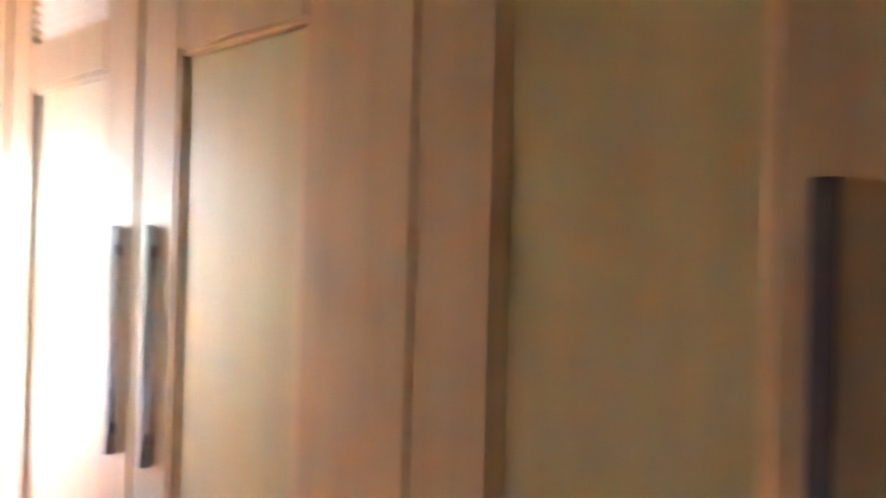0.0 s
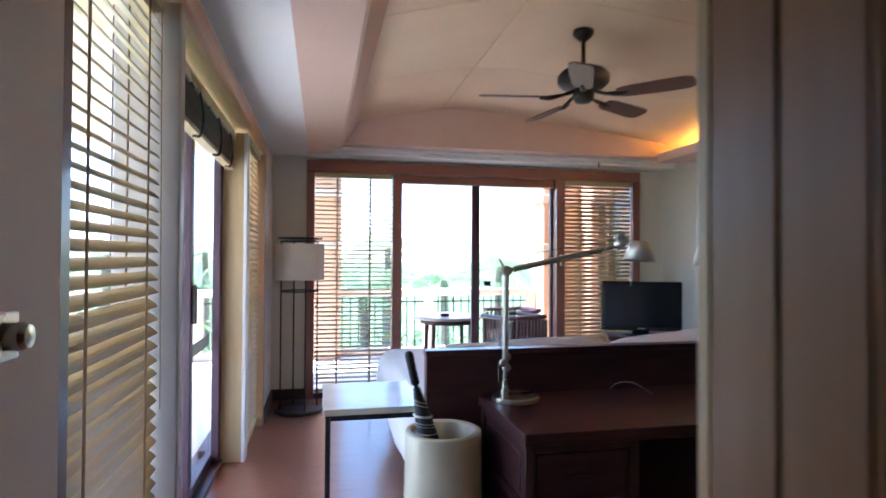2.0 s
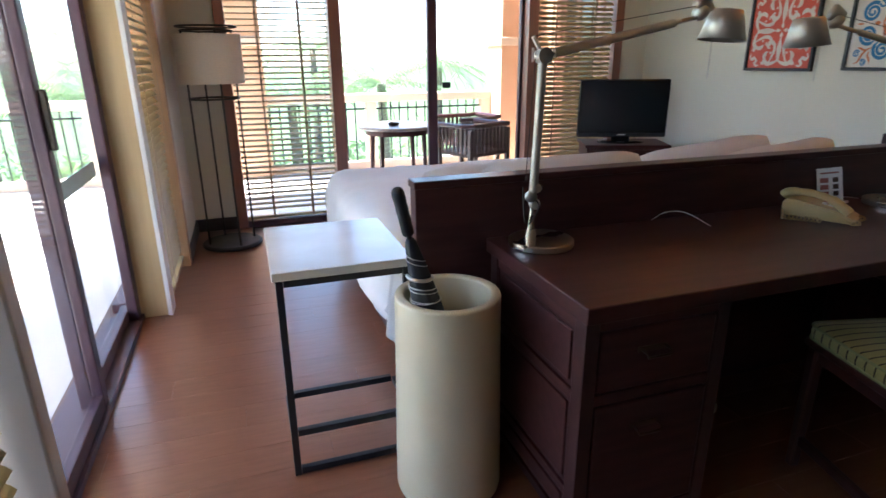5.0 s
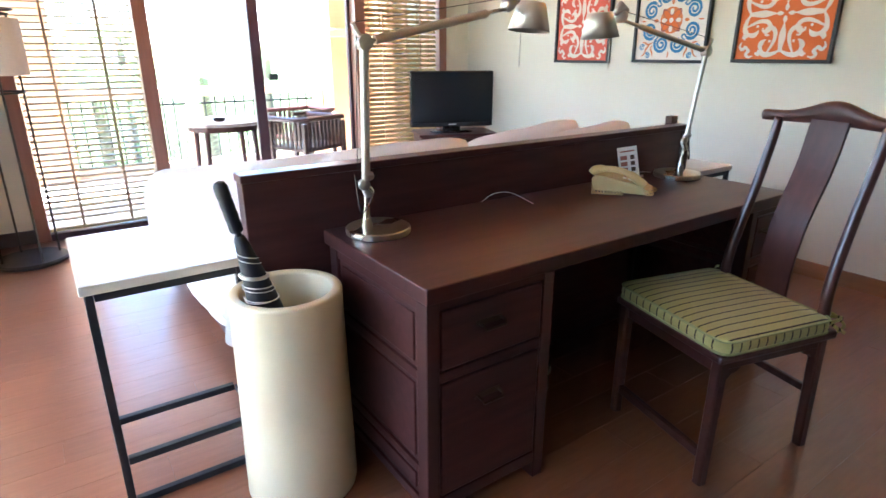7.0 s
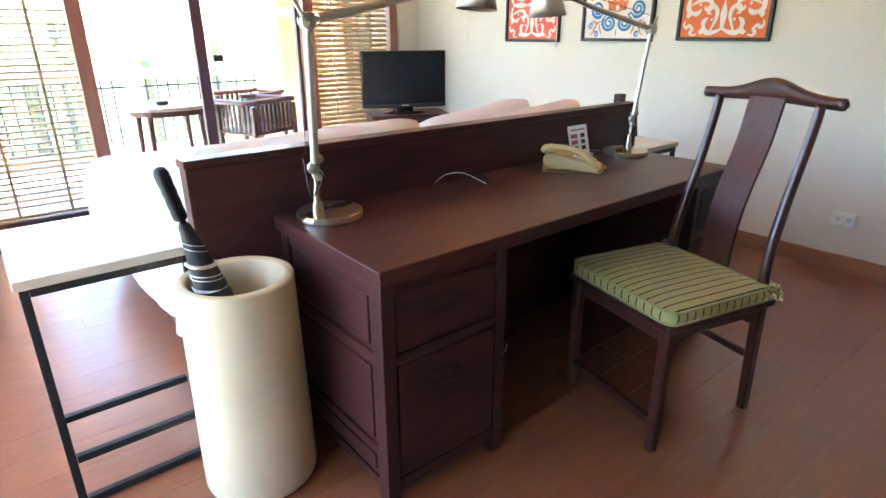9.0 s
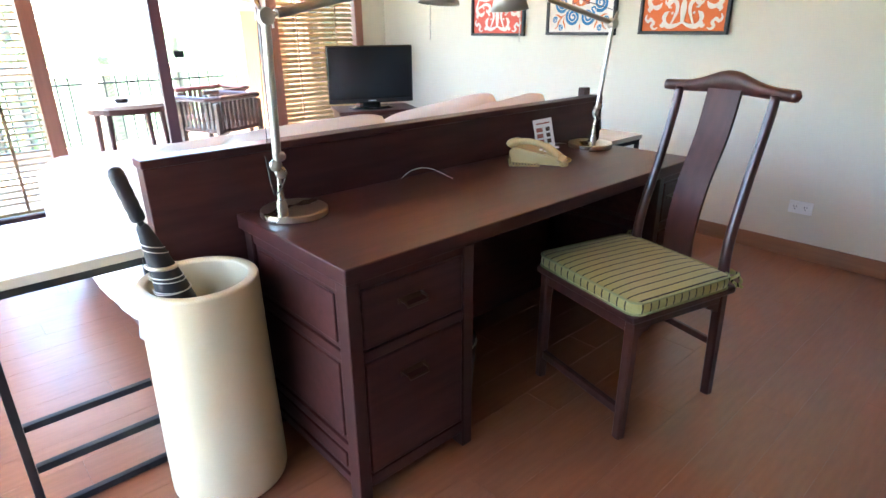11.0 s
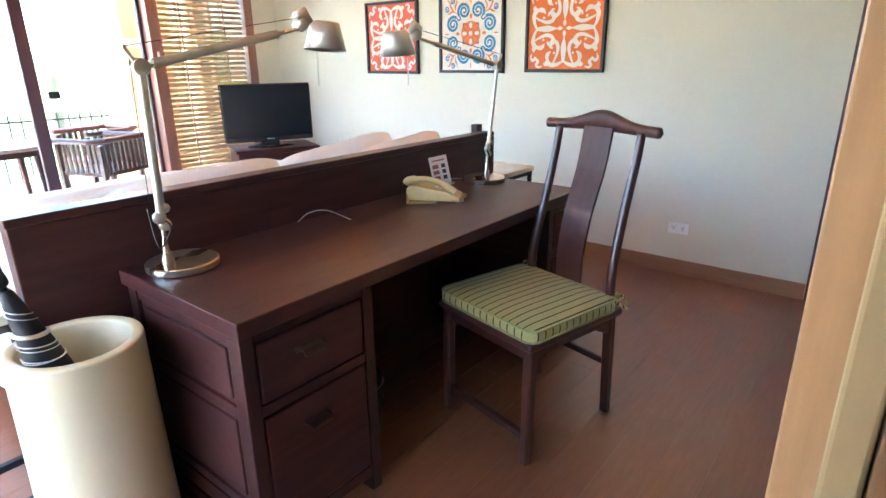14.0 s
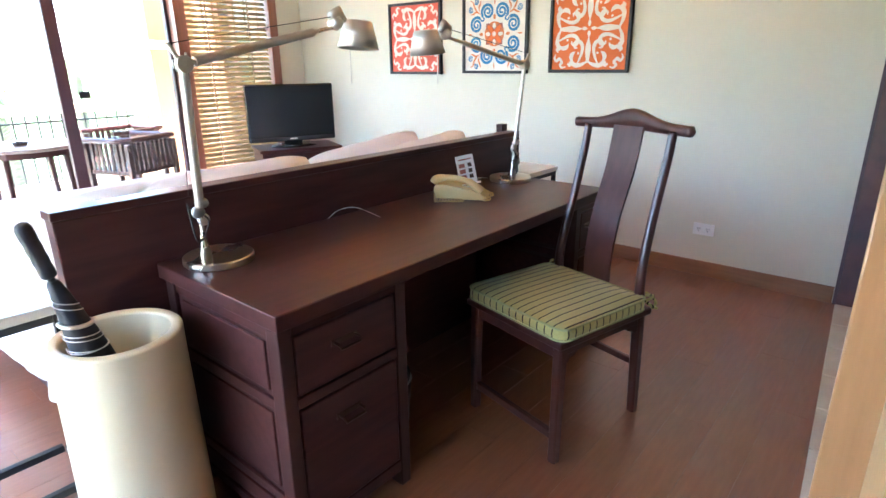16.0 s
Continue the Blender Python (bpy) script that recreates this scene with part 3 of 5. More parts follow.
def pedestal(x0, x1):
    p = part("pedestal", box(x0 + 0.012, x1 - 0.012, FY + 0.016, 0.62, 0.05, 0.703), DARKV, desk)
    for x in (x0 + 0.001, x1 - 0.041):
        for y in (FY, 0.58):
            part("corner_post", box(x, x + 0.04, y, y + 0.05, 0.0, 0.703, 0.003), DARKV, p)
    for z0, z1 in [(0.06, 0.10), (0.47, 0.50), (0.68, 0.703)]:
        part("front_rail", box(x0 + 0.042, x1 - 0.042, FY + 0.002, FY + 0.024, z0, z1, 0.002), DARK, p)
    for z0, z1, pz in [(0.506, 0.675, 0.607), (0.106, 0.464, 0.385)]:
        d = part("drawer_front", box(x0 + 0.046, x1 - 0.046, FY, FY + 0.018, z0, z1, 0.005), DARK, p)
        pull((x0 + x1) / 2 - 0.02, pz, d)
    for side, xx in ((-1, x0), (1, x1)):
        for z0, z1 in [(0.06, 0.09), (0.175, 0.20), (0.47, 0.50), (0.675, 0.703)]:
            part("side_rail", box(xx + 0.004 if side < 0 else xx - 0.016, xx + 0.016 if side < 0 else xx - 0.004, FY + 0.051, 0.579, z0, z1, 0.002), DARK, p)
        for z0, z1 in [(0.095, 0.17), (0.205, 0.465), (0.505, 0.67)]:
            part("side_panel", box(xx + 0.006 if side < 0 else xx - 0.013, xx + 0.013 if side < 0 else xx - 0.006, FY + 0.072, 0.555, z0 + 0.012, z1 - 0.012, 0.003), DARK, p)
    return p


pedestal(0.039, 0.478)
pedestal(1.545, 1.816)
part("modesty_panel", box(0.480, 1.543, 0.60, 0.62, 0.12, 0.703), DARK, desk)

hb = thing("headboard", pose(0, 0, 0), "dark mahogany partition headboard between bed and desk", "headboard")
part("board", box(-0.2, 2.0, 0.668, 0.725, 0.0, 0.925, 0.003), DARK, hb)
part("cap", box(-0.204, 2.006, 0.662, 0.735, 0.925, 0.95, 0.004), DARK, hb)
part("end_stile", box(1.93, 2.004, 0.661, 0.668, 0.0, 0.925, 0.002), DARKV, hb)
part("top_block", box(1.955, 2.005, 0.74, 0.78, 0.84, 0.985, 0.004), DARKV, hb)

# ---- bed ----
bed = thing("bed", pose(0, 0, 0), "double bed with rumpled white linen against the headboard", "bed")
part("base", box(-0.10, 1.92, 0.74, 2.72, 0.0, 0.30, 0.01), DARK, bed)


def soft_box(x0, x1, y0, y1, z0, z1, n, wave, seed, round_r=0.09):
    own = bmesh.new()
    bmesh.ops.create_cube(own, size=1, matrix=Matrix.Translation(((x0 + x1) / 2, (y0 + y1) / 2, (z0 + z1) / 2)) @ Matrix.Diagonal((x1 - x0, y1 - y0, z1 - z0, 1)))
    bmesh.ops.bevel(own, geom=own.edges[:], offset=round_r, segments=4, affect='EDGES', profile=0.5)
    bmesh.ops.subdivide_edges(own, edges=[e for e in own.edges if e.calc_length() > 0.15], cuts=n, use_grid_fill=True)
    own.normal_update()
    for v in own.verts:
        q = v.co * 3.1 + Vector((seed, seed * 2, 0))
        v.co += v.normal * (noise.noise(q) * wave + noise.noise(q * 3.3) * wave * 0.4)
    return own


part("mattress", soft_box(-0.12, 1.94, 0.745, 2.74, 0.30, 0.56, 16, 0.006, 3), LINEN, bed, smooth=True)
part("duvet", soft_box(-0.22, 2.02, 1.22, 2.80, 0.16, 0.635, 26, 0.02, 7, 0.13), LINEN, bed, "rumpled white duvet hanging over the sides", smooth=True)
own = bmesh.new()
rows = []
for i in range(37):
    y = 1.04 + 0.46 * i / 36
    drop = 0.13 + 0.50 * max(0.0, y - 1.02) + 0.012 * math.sin(y * 31)
    col_v = []
    for j in range(15):
        k = j / 14
        z = 0.53 - (0.53 - drop) * k
        out = 0.02 + 0.045 * k ** 0.8 + 0.012 * k * math.sin(y * 38 + 1.3 * k) + 0.008 * k * math.sin(y * 71)
        col_v.append(own.verts.new((-0.115 - out, y, z)))
    rows.append(col_v)
for ra, rb_ in zip(rows, rows[1:]):
    for j in range(14):
        own.faces.new((ra[j], ra[j + 1], rb_[j + 1], rb_[j]))
bmesh.ops.solidify(own, geom=own.faces[:], thickness=0.006)
bmesh.ops.recalc_face_normals(own, faces=own.faces[:])
part("sheet_drape", own, LINEN, bed, "loose sheet hanging in folds at the bedside", smooth=True)


def pillow(cx, cy, cz, wx, wz, lean, yaw, roll, label, seed):
    own = bmesh.new()
    nx, nz = 18, 12
    grid = {}
    for s in (1, -1):
        for i in range(nx + 1):
            for j in range(nz + 1):
                u, v = i / nx * 2 - 1, j / nz * 2 - 1
                edge = (1 - abs(u) ** 3.2) * (1 - abs(v) ** 3.2)
                if s < 0 and (i in (0, nx) or j in (0, nz)):
                    grid[s, i, j] = grid[1, i, j]
                    continue
                q = Vector((u * 1.7 + seed, v * 1.7, s))
                grid[s, i, j] = own.verts.new((u * wx / 2 * (1 - 0.09 * abs(v) ** 5), s * (0.085 * max(edge, 0) ** 0.5 + 0.008 * noise.noise(q * 2)), v * wz / 2 * (1 - 0.13 * abs(u) ** 5) + 0.006 * noise.noise(q * 1.3)))
    for s in (1, -1):
        for i in range(nx):
            for j in range(nz):
                f = (grid[s, i, j], grid[s, i + 1, j], grid[s, i + 1, j + 1], grid[s, i, j + 1])
                own.faces.new(f if s < 0 else tuple(reversed(f)))
    ob = part("pillow", own, LINEN, smooth=True, m=pose(cx, cy, cz, lean, roll, yaw))
    return tagged(ob, label, "pillow", "pillows on the bed")


pillow(0.43, 0.885, 0.762, 0.72, 0.42, 9, 0, -1.5, "plump white pillow leaning on the headboard", 1)
pillow(1.215, 1.03, 0.752, 0.76, 0.42, 7, -2, -6, "white pillow tilted behind another on the bed", 4)
pillow(1.44, 0.872, 0.752, 0.74, 0.42, 9, 2, -4.5, "plump white pillow slumped against the headboard", 8)
pillow(0.25, 1.06, 0.722, 0.70, 0.40, 8, 3, 2, "white pillow resting behind the first row", 12)

# ---- side tables ----
def side_table(x, y, wx, wy, z, label):
    t = thing("side_table", pose(x, y, 0), label, "side table", "stone-topped side tables")
    part("top", box(0, wx, 0, wy, z - 0.028, z, 0.004), STONE, t, "cream stone top")
    b = 0.022
    for fx in (0.01, wx - 0.01 - b):
        part("leg", box(fx, fx + b, 0.008, 0.008 + b, 0, z - 0.029, 0.002), BLACK, t)
        part("top_side_rail", box(fx, fx + b, 0.009 + b, wy - 0.01 - b, z - 0.029 - b, z - 0.029, 0.002), BLACK, t)
        part("shelf_side_rail", box(fx, fx + b, 0.009 + b, 0.235, 0.148, 0.148 + b, 0.002), BLACK, t)
    for fy, zz in ((0.008, z - 0.029 - b), (wy - 0.01 - b, z - 0.029 - b), (0.008, 0.148), (0.236, 0.148), (0.008, 0.003)):
        part("rail", box(0.011 + b, wx - 0.011 - b, fy, fy + b, zz, zz + b, 0.002), BLACK, t)
    return t


side_table(-0.647, 0.643, 0.43, 0.515, 0.717, "black steel frame side table with cream stone top")
side_table(2.03, 0.66, 0.42, 0.40, 0.70, "black steel side table with pale stone top by the wall")

# ---- umbrella stand and umbrella ----
us = thing("umbrella_stand", pose(-0.165, 0.472, 0), "tall cream cylindrical umbrella stand beside the desk", "umbrella stand")
part("body", lathe([(0.1250, 0.6545), (0.1250, 0.648), (0.1245, 0.5), (0.122, 0.03), (0, 0.03), (0, 0.004), (0.153, 0.004), (0.163, 0.010), (0.166, 0.022), (0.1645, 0.15), (0.161, 0.3), (0.1575, 0.48), (0.1555, 0.60), (0.1552, 0.6545)], 64), CERAMIC, us, smooth=True)
part("rim", lathe([(0.1552, 0.6546), (0.1545, 0.658), (0.1525, 0.6605), (0.1490, 0.6620), (0.1330, 0.6618), (0.1285, 0.6602), (0.1260, 0.6575), (0.1250, 0.6546)], 64), CERAMIC, us, "flat rounded rim of the same cream glaze", smooth=True)
um = thing("umbrella", pose(-0.165, 0.472, 0), "folded black umbrella with white striped trim", "umbrella")
a, b = Vector((0.075, 0.03, 0.045)), Vector((-0.153, -0.04, 0.99))


def along(k):
    return a + (b - a) * k


ks = [0.0, 0.2, 0.45, 0.60, 0.66, 0.70, 0.745, 0.80, 0.835, 0.845]
canopy_r = [0.008, 0.036, 0.052, 0.050, 0.044, 0.038, 0.031, 0.023, 0.017, 0.012]
part("canopy", tube([along(k) for k in ks], canopy_r, 16, flat=0.9), UMB, um, smooth=True)
part("neck", tube([along(k) for k in (0.843, 0.862)], [0.008, 0.008], 10), BLACK, um, smooth=True)
grip_k = [0.858, 0.862, 0.875, 0.89, 0.905, 0.92, 0.935, 0.95, 0.965, 0.985, 0.996, 1.0]
part("handle", tube([along(k) for k in grip_k], [0.014, 0.017, 0.0175, 0.0165, 0.0178, 0.0165, 0.0178, 0.0165, 0.0178, 0.0175, 0.013, 0.006], 14), UMB, um, "black ribbed grip handle", smooth=True)


def cloth_radius(k):
    for k0, k1, r0, r1 in zip(ks, ks[1:], canopy_r, canopy_r[1:]):
        if k0 <= k <= k1:
            return r0 + (r1 - r0) * (k - k0) / (k1 - k0)
    return canopy_r[0]


for k0, rise, thick, pale in ((0.800, -0.030, 0.0012, PAPER), (0.785, -0.032, 0.0012, PAPER), (0.728, -0.012, 0.0055, ALU), (0.700, -0.016, 0.0016, PAPER), (0.688, -0.016, 0.0012, PAPER), (0.655, -0.010, 0.0016, PAPER), (0.645, 0.006, 0.0014, PAPER)):
    pts = []
    for i in range(17):
        an, k = math.pi * (0.92 + i / 16 * 1.15), k0 + rise * i / 16
        pts.append(along(k) + Vector((math.cos(an), math.sin(an), 0.0)) * (cloth_radius(k) * 0.98))
    part("trim_stripe", tube(pts, thick, 6), pale, um, "white woven stripe", smooth=True)

# ---- swing-arm desk lamps ----
def desk_lamp(m, mirror, label):
    """Base disc at the origin; the arm reaches towards +x (or -x when mirrored)."""
    t = thing("desk_lamp", m, label, "desk lamp", "swing-arm desk lamps")
    s = -1 if mirror else 1
    part("base", lathe([(0, 0.001), (0.094, 0.001), (0.096, 0.004), (0.096, 0.018), (0.093, 0.021), (0.0, 0.021)], 44), STEEL, t)
    px, py = -0.062, -0.05
    part("socket", lathe([(0.016, 0.021), (0.016, 0.05), (0.011, 0.07), (0.009, 0.10)], 16, m=pose(px, py, 0)), STEEL, t, smooth=True)
    el = Vector((px - (0.012 if s > 0 else -0.054), py - (0.05 if s > 0 else 0.012), 0.53 if s > 0 else 0.512))
    p0 = Vector((px, py, 0.09))
    arm = part("lower_arm", rod(p0 + (el - p0) * 0.2, el, 0.0115 if s > 0 else 0.0088, 14), ALU, t, smooth=False)
    part("thin_rod", rod(p0, p0 + (el - p0) * 0.25, 0.006, 8), STEEL, arm)
    for k in range(3):
        c = p0 + (el - p0) * (0.12 + 0.05 * k)
        part("spring_knuckle", lathe([(0, -0.008), (0.016, -0.006), (0.018, 0), (0.016, 0.006), (0, 0.008)], 12, m=Matrix.Translation(c + Vector((0.006 * (-1) ** k, 0, 0))) @ pose(0, 0, 0, 60 + 40 * k, 20, 0)), ALU, arm, smooth=True)
    part("cable", tube(curve_points([p0 + Vector((-0.03 * s, 0, 0.10)), p0 + Vector((-0.025 * s, -0.02, 0.0)), p0 + Vector((0.012 * s, -0.02, 0.05)), p0 + Vector((-0.015 * s, 0.02, 0.08))], 16), 0.0025, 6), IRON, arm)
    part("wire", rod(p0 + Vector((-0.022 * s, 0, 0.12)), el + Vector((-0.02 * s, 0, 0.03)), 0.0012, 5), IRON, arm)
    hd = el + Vector((0.51 * s, 0.06, 0.10) if s > 0 else (-0.45, 0.057, 0.103))
    part("joint", lathe([(0, -0.016), (0.02, -0.014), (0.02, 0.014), (0, 0.016)], 14, m=Matrix.Translation(el) @ pose(0, 0, 0, 90, 0, 0)), ALU, arm)
    part("fork", tube([el + Vector((-0.03 * s, 0, 0.045)), el + Vector((-0.01 * s, 0, 0.012)), el + Vector((0.03 * s, 0, 0.004))], 0.006, 8), ALU, arm)
    up = part("upper_arm", rod(el + (hd - el) * 0.06, el + (hd - el) * 0.83, 0.0118 if s > 0 else 0.0095, 14), ALU, t)
    part("tension_wire", rod(el + Vector((-0.03 * s, 0, 0.045)), hd + Vector((0, 0, 0.03)), 0.0011, 5), IRON, up)
    part("neck", rod(el + (hd - el) * 0.82, hd, 0.006, 8), STEEL, up)
    kn = part("head_joint", lathe([(0, -0.022), (0.016, -0.02), (0.021, -0.006), (0.019, 0.008), (0.012, 0.02), (0, 0.022)], 14, m=Matrix.Translation(hd + Vector((0.01 * s, 0, 0.012))) @ pose(0, 0, 0, 70, 25 * s, 0)), ALU, t, smooth=True)
    part("grip", tube([hd + Vector((-0.01 * s, 0, 0.03)), hd + Vector((0.02 * s, 0.0, 0.045)), hd + Vector((0.045 * s, 0, 0.02))], [0.014, 0.018, 0.01], 10), ALU, kn, smooth=True)
    sh = part("shade", lathe([(0.004, 0.044), (0.041, 0.042), (0.044, 0.039), (0.066, -0.040), (0.064, -0.040), (0.042, 0.037), (0.004, 0.040)], 36, m=Matrix.Translation(hd + Vector((0.108 * s, 0.01, -0.02))) @ pose(0, 0, 0, 0, 6 * s, 0)), ALU, t, "conical aluminium shade", smooth=True)
    part("pull_chain", rod(hd + Vector((0.06 * s, 0, -0.06)), hd + Vector((0.06 * s, 0, -0.165)), 0.0018, 5), ALU, sh)
    return t


desk_lamp(pose(0.167, 0.534, 0.75) @ Matrix.Scale(1.057, 4), False, "aluminium swing-arm lamp with conical shade on the desk")
desk_lamp(pose(1.70, 0.512, 0.75) @ Matrix.Scale(1.057, 4), True, "aluminium swing-arm lamp at the far end of the desk")

# ---- telephone, card and cable on the desk ----
ph = thing("telephone", pose(1.266, 0.465, 0.75, 0, 0, -64) @ Matrix.Scale(0.95, 4), "ivory desk telephone with coiled cord", "telephone")
bm = bmesh.new()
prof = [(-0.125, 0.003), (0.11, 0.003), (0.115, 0.018), (0.06, 0.042), (-0.09, 0.068), (-0.125, 0.06)]
f0 = [bm.verts.new((x, -0.06, z)) for x, z in prof]
f1 = [bm.verts.new((x, 0.07, z)) for x, z in prof]
for i in range(6):
    bm.faces.new((f0[i], f0[(i + 1) % 6], f1[(i + 1) % 6], f1[i]))
bm.faces.new(f0), bm.faces.new(list(reversed(f1)))
bmesh.ops.recalc_face_normals(bm, faces=bm.faces[:])
bmesh.ops.bevel(bm, geom=bm.edges[:], offset=0.006, segments=2, affect='EDGES')
body = part("body", bm, PLASTIC, ph)
part("handset", tube(curve_points([(-0.13, -0.036, 0.072), (-0.115, -0.034, 0.088), (-0.05, -0.032, 0.096), (0.02, -0.032, 0.083), (0.07, -0.032, 0.054), (0.09, -0.032, 0.038)], 20), [0.018] * 3 + [0.018] * 5 + [0.013] * 8 + [0.017] * 4 + [0.018] * (len(curve_points([(0, 0, 0)] * 6, 20)) - 20), 12, flat=1.25), PLASTIC, ph, "ivory handset", smooth=True)
for i in range(4):
    for j in range(3):
        x, y = 0.0 + i * 0.021, 0.01 + j * 0.024
        part("key", box(x - 0.007, x + 0.007, y - 0.009, y + 0.009, 0.046 - x * 0.2, 0.058 - x * 0.22, 0.002), PRINT if j == 1 else PLASTW, body)
coil = []
for i in range(110):
    k = i / 109
    c = Vector((-0.12 + 0.0 * k, -0.06, 0.02)).lerp(Vector((-0.10, -0.13, 0.012)), min(1, k * 2)) if k < 0.5 else Vector((-0.10, -0.13, 0.012)).lerp(Vector((0.02, -0.10, 0.012)), k * 2 - 1)
    coil.append(c + Vector((0, 0.008 * math.cos(i * 1.1), 0.008 * math.sin(i * 1.1))))
part("coiled_cord", tube(coil, 0.0028, 5), PLASTIC, ph, smooth=True)
coil = [Vector((0.09 + 0.035 * math.sin(k * 0.16), -0.07 + 0.0022 * k, 0.012)) + Vector((0.008 * math.cos(k * 1.1), 0, 0.008 * math.sin(k * 1.1))) for k in range(55)]
part("coiled_cord", tube(coil, 0.0028, 5), PLASTIC, ph, smooth=True)

cd = thing("info_card", pose(1.495, 0.61, 0.7505, -10, -9, -36) @ Matrix.Scale(1.04, 4), "small printed card in a clear stand behind the telephone", "card")
part("card", box(-0.042, 0.042, -0.001, 0.001, 0.002, 0.135), PAPER, cd)
part("stand", box(-0.03, 0.05, -0.03, -0.001, 0.0, 0.008, 0.001), PLASTW, cd)
for k in range(3):
    for s in (-1, 1):
        part("printed_block", box(s * 0.018 - (0.014 if s < 0 else 0.008), s * 0.018 + (0.014 if s < 0 else 0.010), -0.0022, -0.0012, 0.028 + k * 0.026, 0.046 + k * 0.026), PRINT if s < 0 else BRASS, cd)
part("printed_line", box(-0.03, 0.03, -0.0022, -0.0012, 0.113, 0.119), PRINT, cd)
cable = part("cable", tube(curve_points([(0.669, 0.645, 0.7518), (0.70, 0.615, 0.785), (0.752, 0.575, 0.79), (0.812, 0.513, 0.7518)], 20), 0.0015, 6), PLASTW, smooth=True)
tagged(cable, "thin white cable arching on the desk top", "cable")
cable = part("cable", tube(curve_points([(1.45, 0.655, 0.7518), (1.54, 0.652, 0.760), (1.63, 0.648, 0.757), (1.675, 0.63, 0.7518)], 20), 0.0015, 6), PLASTW, smooth=True)
tagged(cable, "thin white cable running to the lamp base", "cable")

# ---- chair ----
ch = thing("yoke_back_chair", pose(1.105, -0.094, 0.0262, 0, 0, 76) @ Matrix.Scale(0.98, 4), "dark rosewood yoke-back chair drawn up to the desk", "chair")
part("seat", box(-0.243, 0.243, -0.248, 0.238, 0.418, 0.445, 0.008), CHAIRW, ch)


def square_leg(a, b, wa, wb_):
    """A squared leg with eased edges from a to b, width wa at a and wb_ at b."""
    own = bmesh.new()
    ends = []
    for p, wd_ in ((a, wa), (b, wb_)):
        h, e = wd_ / 2, wd_ / 2 - 0.006
        ends.append([own.verts.new((p[0] + dx, p[1] + dy, p[2])) for dx, dy in ((-e, -h), (e, -h), (h, -e), (h, e), (e, h), (-e, h), (-h, e), (-h, -e))])
    for i in range(8):
        own.faces.new((ends[0][i], ends[0][(i + 1) % 8], ends[1][(i + 1) % 8], ends[1][i]))
    own.faces.new(list(reversed(ends[0]))), own.faces.new(ends[1])
    return own


for x in (-0.215, 0.215):
    part("front_leg", square_leg((x, 0.210, -0.0266), (x, 0.207, 0.418), 0.034, 0.038), CHAIRW, ch)
    part("back_leg", square_leg((x * 0.87, -0.268, -0.0266), (x * 0.93, -0.228, 0.418), 0.034, 0.037), CHAIRW, ch)
    pts = curve_points([(x * 0.93, -0.226, 0.444), (x * 0.92, -0.222, 0.52), (x * 0.90, -0.234, 0.62), (x * 0.87, -0.280, 0.80), (x * 0.87, -0.322, 0.97), (x * 0.87, -0.340, 1.068)], 30)
    part("back_post", tube(pts, [0.0195 - 0.004 * i / (len(pts) - 1) for i in range(len(pts))], 14), CHAIRW, ch, smooth=True)
for s in (-1, 1):
    part("side_apron", box(s * 0.207 - 0.01, s * 0.207 + 0.01, -0.208, 0.187, 0.380, 0.417, 0.003), CHAIRW, ch)
    for y0, y1 in ((0.187, 0.12), (-0.208, -0.14)):
        own = bmesh.new()
        shape = [(y0, 0.380), (y1, 0.380), (y1 + (y0 - y1) * 0.2, 0.366), (y1 + (y0 - y1) * 0.55, 0.362), (y1 + (y0 - y1) * 0.7, 0.348), (y0, 0.345)]
        near, far = [own.verts.new((s * 0.207 - 0.008, y, z)) for y, z in shape], [own.verts.new((s * 0.207 + 0.008, y, z)) for y, z in shape]
        own.faces.new(near), own.faces.new(list(reversed(far)))
        for i in range(6):
            own.faces.new((near[i], near[(i + 1) % 6], far[(i + 1) % 6], far[i]))
        bmesh.ops.recalc_face_normals(own, faces=own.faces[:])
        part("bracket", own, CHAIRW, ch, "shaped corner bracket")
part("front_apron", box(-0.195, 0.195, 0.198, 0.218, 0.375, 0.417, 0.003), CHAIRW, ch)
part("back_apron", box(-0.18, 0.18, -0.238, -0.218, 0.375, 0.417, 0.003), CHAIRW, ch)
part("stretcher", box(-0.198, 0.198, 0.200, 0.222, 0.060, 0.092, 0.004), CHAIRW, ch)
part("stretcher", box(-0.178, 0.178, -0.257, -0.239, 0.185, 0.212, 0.004), CHAIRW, ch)
pts = curve_points([(0, -0.225, 0.445), (0, -0.222, 0.58), (0, -0.250, 0.74), (0, -0.312, 0.92), (0, -0.345, 1.075)], 28)
bm = bmesh.new()
prev = None
for i, p in enumerate(pts):
    k = i / (len(pts) - 1)
    hw = 0.062 + 0.005 * k
    row = [bm.verts.new(p + Vector((sx * hw, dy, 0))) for sx, dy in ((-0.97, -0.006), (0.97, -0.006), (1, 0), (0.97, 0.006), (-0.97, 0.006), (-1, 0))]
    if prev:
        for q in range(6):
            bm.faces.new((prev[q], prev[(q + 1) % 6], row[(q + 1) % 6], row[q]))
    prev = row
bmesh.ops.recalc_face_normals(bm, faces=bm.faces[:])
part("back_splat", bm, CHAIRW, ch, smooth=False)
